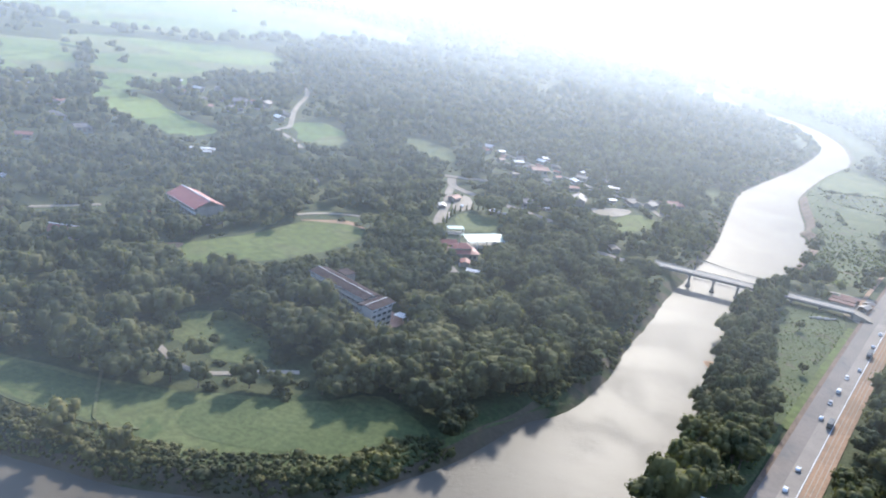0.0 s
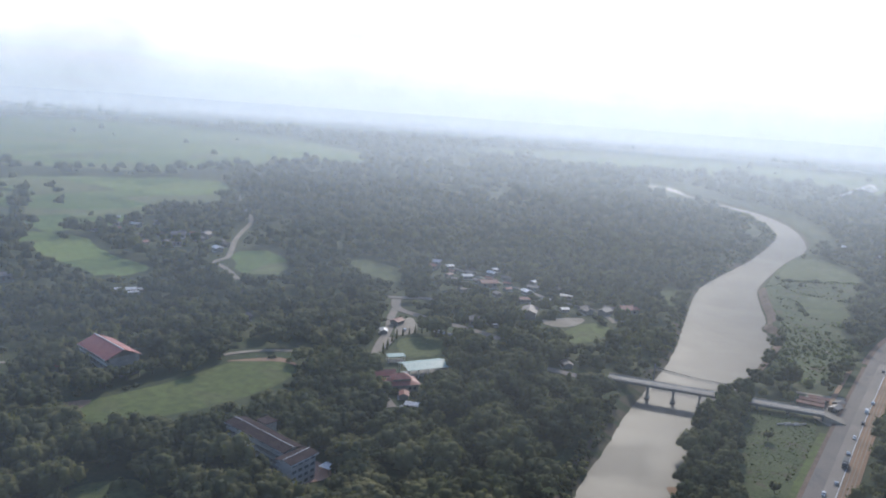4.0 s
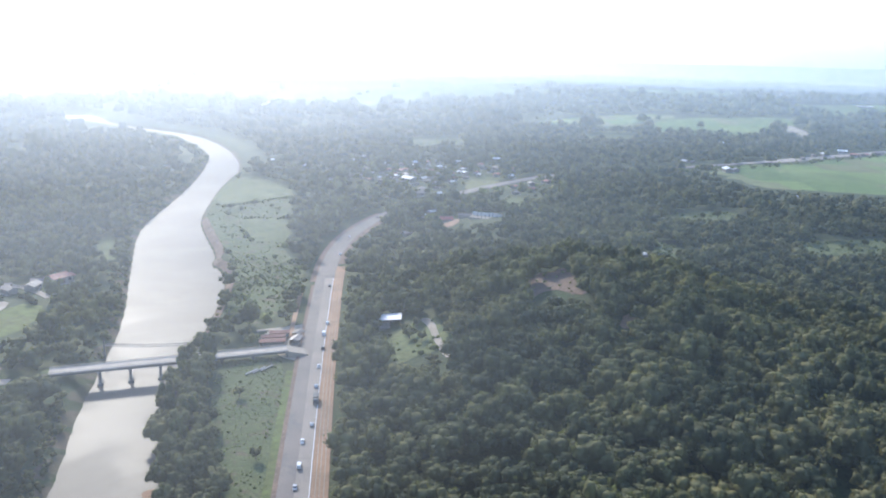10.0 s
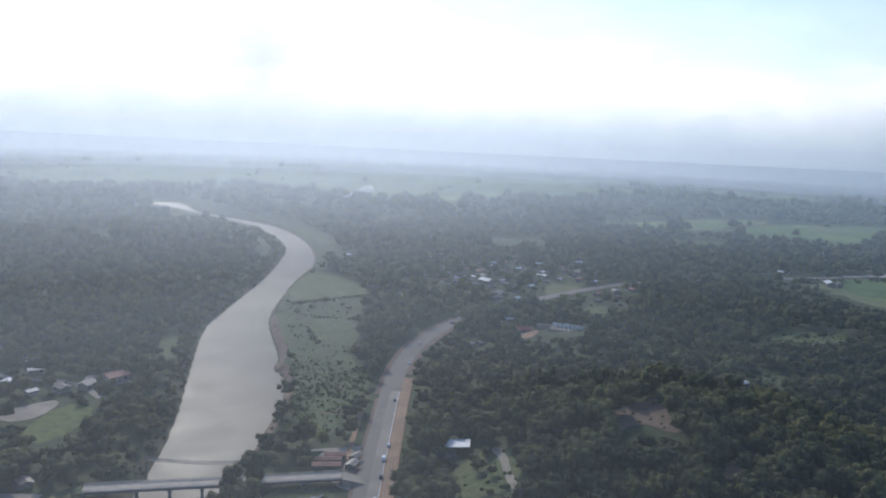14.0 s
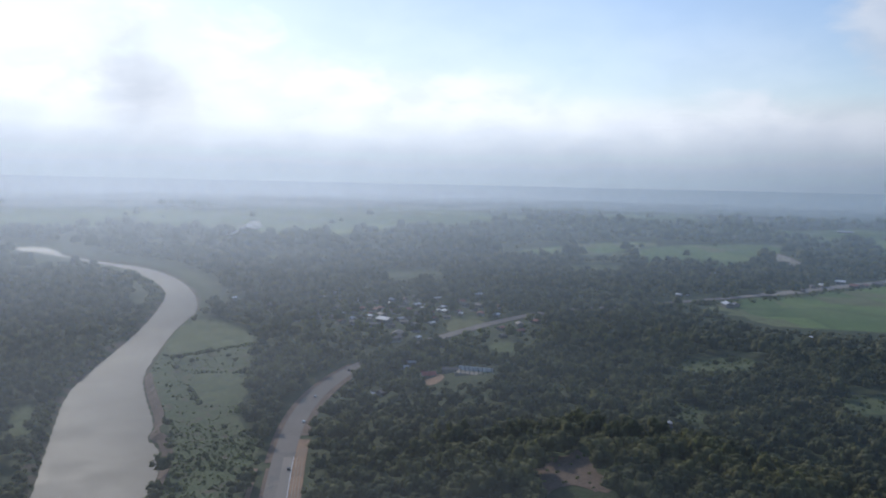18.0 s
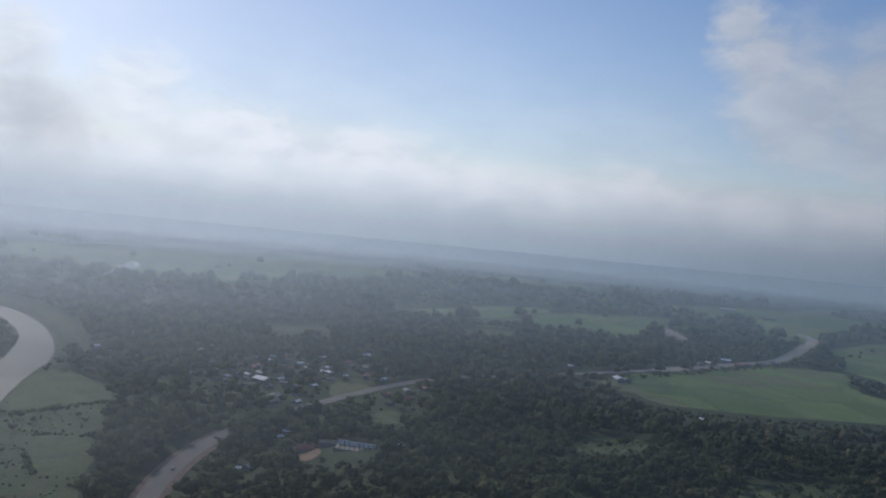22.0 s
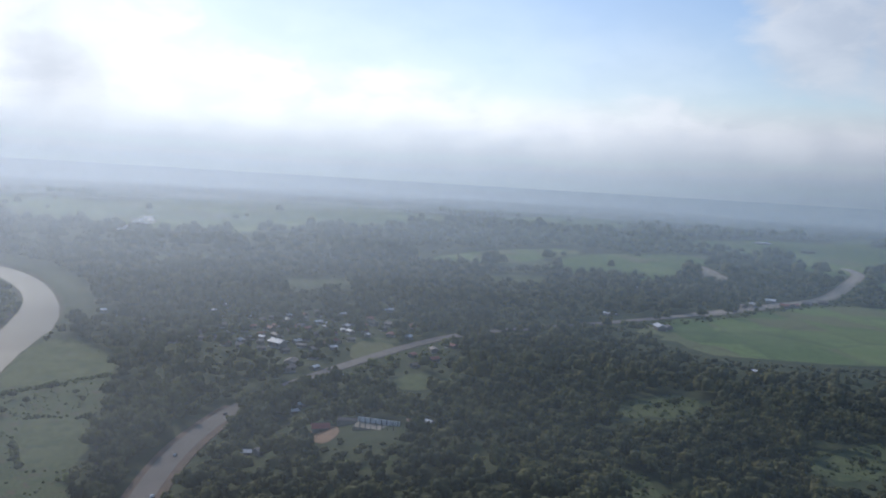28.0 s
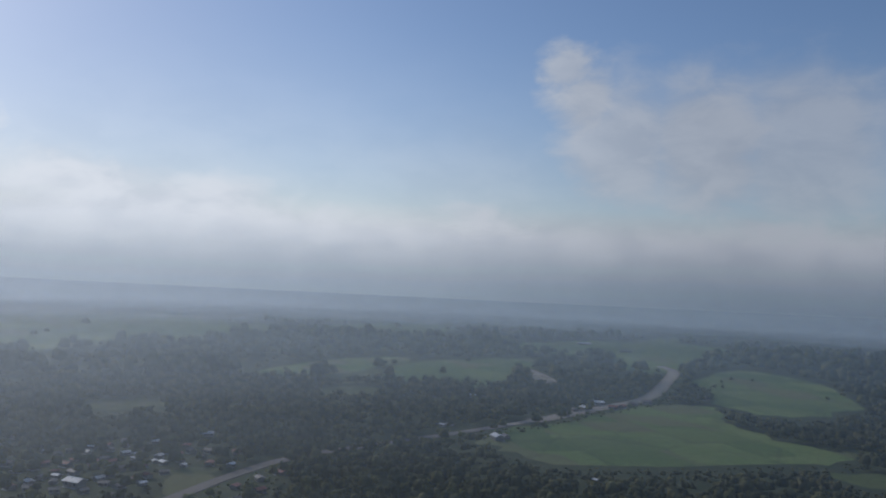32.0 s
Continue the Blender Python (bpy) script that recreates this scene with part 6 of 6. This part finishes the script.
plant(FIELD_TREES, [(-256, 276), (-250, 284), (-246, 296), (-252, 306), (-260, 312), (-268, 318), (-246, 272), (-242, 284), (-274, 306)], 71, 0.8, 1.3)
plant(FIELD_TREES, [(188, 752), (214, 742), (230, 752), (275, 650), (300, 640), (340, 665), (318, 655)], 72, 0.5, 0.9, False)
plant(FIELD_TREES, [(-226, 745), (-212, 738), (-200, 728), (-196, 760), (-178, 752), (-168, 735), (-205, 705)], 73, 0.5, 0.85, False)
# the dark belt between the meadow and the bend of the highway, and the clump that hides the road's bend
plant(FIELD_TREES, spread([(-148, 715), (-150, 775), (-126, 770), (-108, 722), (-112, 655), (-111, 590), (-124, 585), (-134, 640)], 8.0, 76, 0.95), 77, 0.8, 1.35, False)
plant(FIELD_TREES, spread([(-70, 700), (-62, 728), (-46, 752), (-26, 778), (-14, 768), (-30, 735), (-54, 698)], 8.5, 78, 1.0), 79, 1.4, 2.0, False)
CYPRESS = thing("cypress", 0, -2000, 0, -60, "slim dark green cypress beside the campus lawn", "tree", "cypresses round the lawn")
part("trunk", trunk_mesh(0.12, 1.6, 3, random.Random(3)), BARK, CYPRESS)
pieces = [lump(random.Random(80 + k), 3, 7, 0.85 - 0.17 * k, 1.1, 0.2) for k in range(4)]
cv, cf = joined([(v + np.array((0, 0, 1.5 + 1.05 * k)), f) for k, (v, f) in enumerate(pieces)])
cc = new("crown", fast_mesh("crown", cv, cf, LEAVES, np.zeros(len(cv))))
cc.parent = CYPRESS
ring_spots = [(-306, 300), (-309, 307), (-312, 314), (-315, 321), (-315.5, 327), (-315.5, 333), (-315, 338), (-313, 342), (-312, 346), (-309, 347), (-306, 348), (-303, 349), (-299, 349), (-321, 376), (-316, 377), (-308, 379), (-303, 300), (-300, 294), (-326, 369), (-331, 370)]
plant([CYPRESS], ring_spots, 74, 0.8, 1.15, False)
for ob in RIVER_TREES + FIELD_TREES + RAIN_TREES + [CYPRESS]:
    for o in (*ob.children_recursive, ob):
        bpy.data.objects.remove(o)

# a plume of silt where a drain enters the river
sheet("silt_plume", [(-116, 273), (-108, 278), (-104, 268), (-98, 253), (-103, 258), (-109, 267)], DIRT, "orange silt plume at the river's edge", "silt", flat=WATER_Z + 0.04, soft=2, step=3)


def lane_lines():
    """Worn lane markings and the pale concrete lane."""
    ribbon("concrete_lane", dense_road, 0.2, 5.8, CONCRETE, "lighter concrete half of the highway", "road lane", 0.52, 0.3, first=-100, last=530)
    ribbon("edge_line", dense_road, 5.35, 5.6, WHITE_PAINT, "white edge line of the highway", "road marking", 0.53, 0.2, first=-100, last=530)


lane_lines()
for left, right in ((7.3, 7.6), (8.8, 9.05), (10.4, 10.7)):
    ribbon("shoulder_rut", dense_road, left, right, PALE_DIRT, "pale wheel rut in the orange earth shoulder", "rut", 0.45, 0.2, first=-100, last=548)
ribbon("shoulder_earth", dense_road[:-70], 5.9, 10.5, EARTH, "brown earth shoulder at the highway's bend", "road shoulder", 0.41, 0.5, first=562, last=735)
ribbon("shoulder_earth", dense_road[:-70], -9.5, -5.9, EARTH, "brown earth shoulder at the highway's bend", "road shoulder", 0.41, 0.5, first=520, last=735)
ribbon("earth_strip", dense_road, -14.5, -12.0, DIRT, "strip of bare earth along a trench beside the highway", "bare ground", 0.36, 0.4, first=415, last=520)
ribbon("grass_verge", dense_road, -11.0, -7.8, PADDY, "bright green grass strip beside the highway", "verge", 0.36, 0.5, first=225, last=380)
ribbon("asphalt_stretch", dense_road, -5.8, 5.8, DARK_ASPHALT, "darker asphalt stretch of the highway", "road", 0.515, 0.3, first=532, last=775)
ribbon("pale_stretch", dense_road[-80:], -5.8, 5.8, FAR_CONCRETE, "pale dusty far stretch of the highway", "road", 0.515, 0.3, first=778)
ribbon("ditch", softened([(-278, 4), (-232, 13), (-201, 30)], 2), -0.9, 0.9, GROUND, "dark grassy ditch across the crop field", "ditch", 0.62, 0.3)
ribbon("ditch", softened([(-241, 52), (-222, 40), (-200, 28), (-192, 39)], 1), -0.5, 0.5, DRY_GRASS, "pale field path", "path", 0.60, 0.3)
sheet("crop_strip", [(-262, 22), (-240, 33), (-214, 50), (-206, 44), (-232, 20), (-262, 4)], CROP, "darker green crop strip", "field", lift=0.24)
sheet("crop_strip", [(-200, 62), (-186, 82), (-172, 98), (-162, 98), (-150, 108), (-140, 102), (-146, 78), (-166, 58), (-186, 46)], CROP, "darker green crop strip", "field", lift=0.24)
sheet("sports_edge", [(-341, 122), (-326, 120), (-332, 136), (-338, 140)], DIRT, "worn brown corner of the sports field", "bare ground", lift=0.3)
sheet("sports_edge", [(-344, 214), (-336, 236), (-328, 246), (-312, 243), (-326, 239), (-336, 226)], DIRT, "worn brown edge of the sports field", "bare ground", lift=0.3)
sheet("river_shoal", [(-132, 150), (-125, 182), (-130, 168), (-131, 128), (-136, 92), (-133, 82), (-130, 110)], SCRUB, "muddy bank below the field", "mud", lift=0.25, soft=1)


BANK = np.array(RIGHT_BANK[16:24], float)
sheet("eroded_bank", np.concatenate([BANK + (1.0, 0.5), (BANK + (6.5, 1.5))[::-1]]), EARTH, "eroded brown earth bank above the river", "bank", lift=0.25, step=3)

build_woods()


def shrubs(name, label, ring, step, size, seed, share, leaves=SHRUB_LEAVES):
    g = np.random.default_rng(seed)
    ring = np.array(ring, float)
    gx, gy = np.meshgrid(np.arange(ring[:, 0].min(), ring[:, 0].max(), step), np.arange(ring[:, 1].min(), ring[:, 1].max(), step))
    x, y = (v.ravel() + g.uniform(-0.5, 0.5, v.size) * step for v in (gx, gy))
    ok = inside(x, y, ring) & ~inside(x, y, rings[7]) & ~inside(x, y, rings[8]) & (g.uniform(0, 1, len(x)) < share * (0.3 + open_share(x * 2.3, y * 2.3))) & (river_side(x, y) > 1) & (line_distance(x, y, HIGHWAY) > 10)
    x, y = x[ok], y[ok]
    r = size * np.exp(g.normal(0, 0.4, len(x)))
    spots = np.stack([x, y, land_height(x, y) + 0.3 * r, r, r * 0.8], 1)
    verts, faces, tint = scattered(SHRUB, spots, g)
    tagged(new(name, fast_mesh(name, verts, faces, leaves, tint)), label, "shrubs", kind="stuff")


shrubs("shrubs", "low green shrubs and weeds in the meadow", FIELDS[22][1], 3.2, 0.8, 21, 0.28)
shrubs("shrubs", "thick green scrub beside the river", [(-128, 580), (-110, 566), (-106, 480), (-108, 440), (-132, 436), (-141, 480), (-149, 526), (-162, 560), (-172, 588)], 2.4, 0.9, 27, 0.6)
shrubs("shrubs", "low green shrubs and weeds beside the highway", FIELDS[23][1], 1.5, 0.36, 22, 0.8)
for seed, ring in enumerate(([(-224, 752), (-194, 782), (-171, 806), (-167, 800), (-191, 774), (-221, 744)], [(-191, 704), (-156, 707), (-152, 702), (-190, 698)], [(-186, 668), (-166, 620), (-161, 621), (-181, 670)], [(-215, 884), (-203, 768), (-199, 770), (-210, 882)])):
    shrubs("hedge", "dark green hedgerow between the river fields", ring, 2.4, 1.5, 50 + seed, 1.2)
shrubs("shrubs", "scattered shrubs on the grassy clearing", FIELDS[2][1], 4.0, 1.0, 23, 0.5)
shrubs("shrubs", "bushes along the river bank", [(-140, 40), (-160, 30), (-260, -30), (-320, -60), (-310, -40), (-250, 2), (-170, 48), (-145, 80), (-140, 110), (-128, 115), (-127, 80)], 1.5, 0.95, 24, 2.2, LEAVES)
shrubs("shrubs", "bushes along the river bank", [(-128, 165), (-133, 225), (-146, 262), (-160, 305), (-176, 345), (-178, 340), (-158, 280), (-146, 235), (-140, 190), (-142, 160)], 2.2, 1.2, 25, 1.5, LEAVES)
shrubs("shrubs", "bushes along the far river bank", [(-176, 380), (-190, 440), (-230, 550), (-268, 650), (-290, 840), (-330, 1060), (-440, 1250), (-450, 1240), (-345, 1050), (-302, 840), (-280, 650), (-242, 550), (-203, 440), (-186, 380)], 3.6, 1.7, 26, 1.2, LEAVES)
for seed, (order, share) in enumerate(((17, 0.5), (18, 0.5), (19, 0.7), (20, 0.35), (21, 0.55))):
    shrubs("shrubs", "low bushes growing over the clearing", FIELDS[order][1], 3.4, 1.1, 40 + seed, share)
far_sides = [np.concatenate([line[a:b] + off_a, (line[a:b] + off_b)[::-1]]) for line, a, b, off_a, off_b in (
    (HIGHWAY, 14, 20, np.array((6.0, -9.0)), np.array((24.0, -34.0))), (HIGHWAY, 20, 32, np.array((5.0, -9.0)), np.array((12.0, -34.0))))]
for seed, ring in enumerate(far_sides):
    shrubs("shrubs", "low green bushes below the highway", ring, 6.0, 2.0, 30 + seed, 0.5)

# ---- haze over the plain ----
def haze_ring(r, north):
    """A closed line round the valley, drawn out to the north along the valley."""
    out = []
    for j in range(96):
        ang = 2 * math.pi * j / 96
        x, y = r * math.sin(ang), r * math.cos(ang)
        out.append((x, y + (north if y > 0 else -75 * north / 240)))
    return out


def build_haze():
    """Thin curtains that imitate haze; each begins at the ground and thickens up to the sight line over the next one's
    foot.
    """
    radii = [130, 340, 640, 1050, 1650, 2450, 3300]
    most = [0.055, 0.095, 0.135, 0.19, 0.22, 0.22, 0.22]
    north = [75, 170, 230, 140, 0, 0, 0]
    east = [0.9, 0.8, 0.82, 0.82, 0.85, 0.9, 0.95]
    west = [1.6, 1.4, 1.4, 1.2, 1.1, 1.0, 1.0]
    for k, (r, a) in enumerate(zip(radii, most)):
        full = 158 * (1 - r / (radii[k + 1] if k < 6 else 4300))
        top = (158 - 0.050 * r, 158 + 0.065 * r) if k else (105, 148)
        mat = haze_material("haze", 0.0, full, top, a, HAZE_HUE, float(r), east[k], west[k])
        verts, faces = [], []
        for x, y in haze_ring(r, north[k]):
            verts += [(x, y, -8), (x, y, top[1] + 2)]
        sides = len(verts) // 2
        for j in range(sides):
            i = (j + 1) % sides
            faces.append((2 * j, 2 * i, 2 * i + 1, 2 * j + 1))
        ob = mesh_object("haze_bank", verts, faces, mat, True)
        tagged(ob, "thin curtain imitating haze over the plain, coloured whiter towards the sun", "haze", kind="structure")


# sun glow put into the haze colour: dim blue east, bright white sunward west
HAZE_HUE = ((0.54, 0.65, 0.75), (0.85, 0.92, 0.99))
def build_far_haze():
    """An added sheet over the farthest fields that imitates distance haze, closing in towards the horizon."""
    m = bpy.data.materials.new("far_haze")
    m.use_nodes = True
    n = Nodes(m.node_tree)
    where = n.add("ShaderNodeNewGeometry").outputs["Position"]
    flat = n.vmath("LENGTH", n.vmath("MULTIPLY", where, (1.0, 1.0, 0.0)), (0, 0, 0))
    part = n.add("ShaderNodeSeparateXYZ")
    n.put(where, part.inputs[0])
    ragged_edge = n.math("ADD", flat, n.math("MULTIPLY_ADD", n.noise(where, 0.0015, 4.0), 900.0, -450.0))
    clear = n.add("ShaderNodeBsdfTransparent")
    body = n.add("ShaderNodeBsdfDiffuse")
    # sheet colour carries the sun's glow: greyer east, whiter on the sunward west
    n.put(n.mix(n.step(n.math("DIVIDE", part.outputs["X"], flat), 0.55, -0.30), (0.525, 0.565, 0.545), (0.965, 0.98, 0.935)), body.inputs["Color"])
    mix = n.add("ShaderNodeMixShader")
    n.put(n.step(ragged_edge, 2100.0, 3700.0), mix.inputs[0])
    n.put(clear.outputs[0], mix.inputs[1])
    n.put(body.outputs[0], mix.inputs[2])
    n.put(mix.outputs[0], n.add("ShaderNodeOutputMaterial").inputs[0])
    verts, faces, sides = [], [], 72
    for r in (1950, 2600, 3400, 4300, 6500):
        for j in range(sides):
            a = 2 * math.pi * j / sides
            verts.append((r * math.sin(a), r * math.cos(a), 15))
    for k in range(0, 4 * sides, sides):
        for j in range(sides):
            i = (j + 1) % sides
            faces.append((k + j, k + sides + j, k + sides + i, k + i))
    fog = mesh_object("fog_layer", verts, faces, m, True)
    tagged(fog, "added pale sheet imitating distance haze over the far fields, whiter towards the sun", "fog", kind="structure")


build_haze()
build_far_haze()


def build_smoke():
    """A low white drift of smoke from a field fire on the far plain."""
    m = bpy.data.materials.new("smoke")
    m.use_nodes = True
    n = Nodes(m.node_tree)
    where = n.add("ShaderNodeNewGeometry").outputs["Position"]
    clear = n.add("ShaderNodeBsdfTransparent")
    body = n.add("ShaderNodeBsdfTranslucent")
    body.inputs["Color"].default_value = (0.95, 0.95, 0.95, 1)
    mix = n.add("ShaderNodeMixShader")
    n.put(n.step(n.noise(where, 0.12, 4.0, 0.6), 0.35, 0.65, 0.45, 0.95), mix.inputs[0])
    n.put(clear.outputs[0], mix.inputs[1])
    n.put(body.outputs[0], mix.inputs[2])
    n.put(mix.outputs[0], n.add("ShaderNodeOutputMaterial").inputs[0])
    r = random.Random(5)
    puffs = []
    for k in range(9):
        v, f = lump(r, 3, 8, 5.0 + 1.0 * k, 4.0 + 0.6 * k, 0.3)
        puffs.append((v + np.array((-430 + 6.0 * k, 1758 + r.uniform(-4, 4), 4 + 2.4 * k)), f))
    v, f = joined(puffs)
    ob = new("smoke_plume", fast_mesh("smoke_plume", v, f, m))
    tagged(ob, "low white drift of smoke over the far fields", "smoke", kind="stuff")


build_smoke()
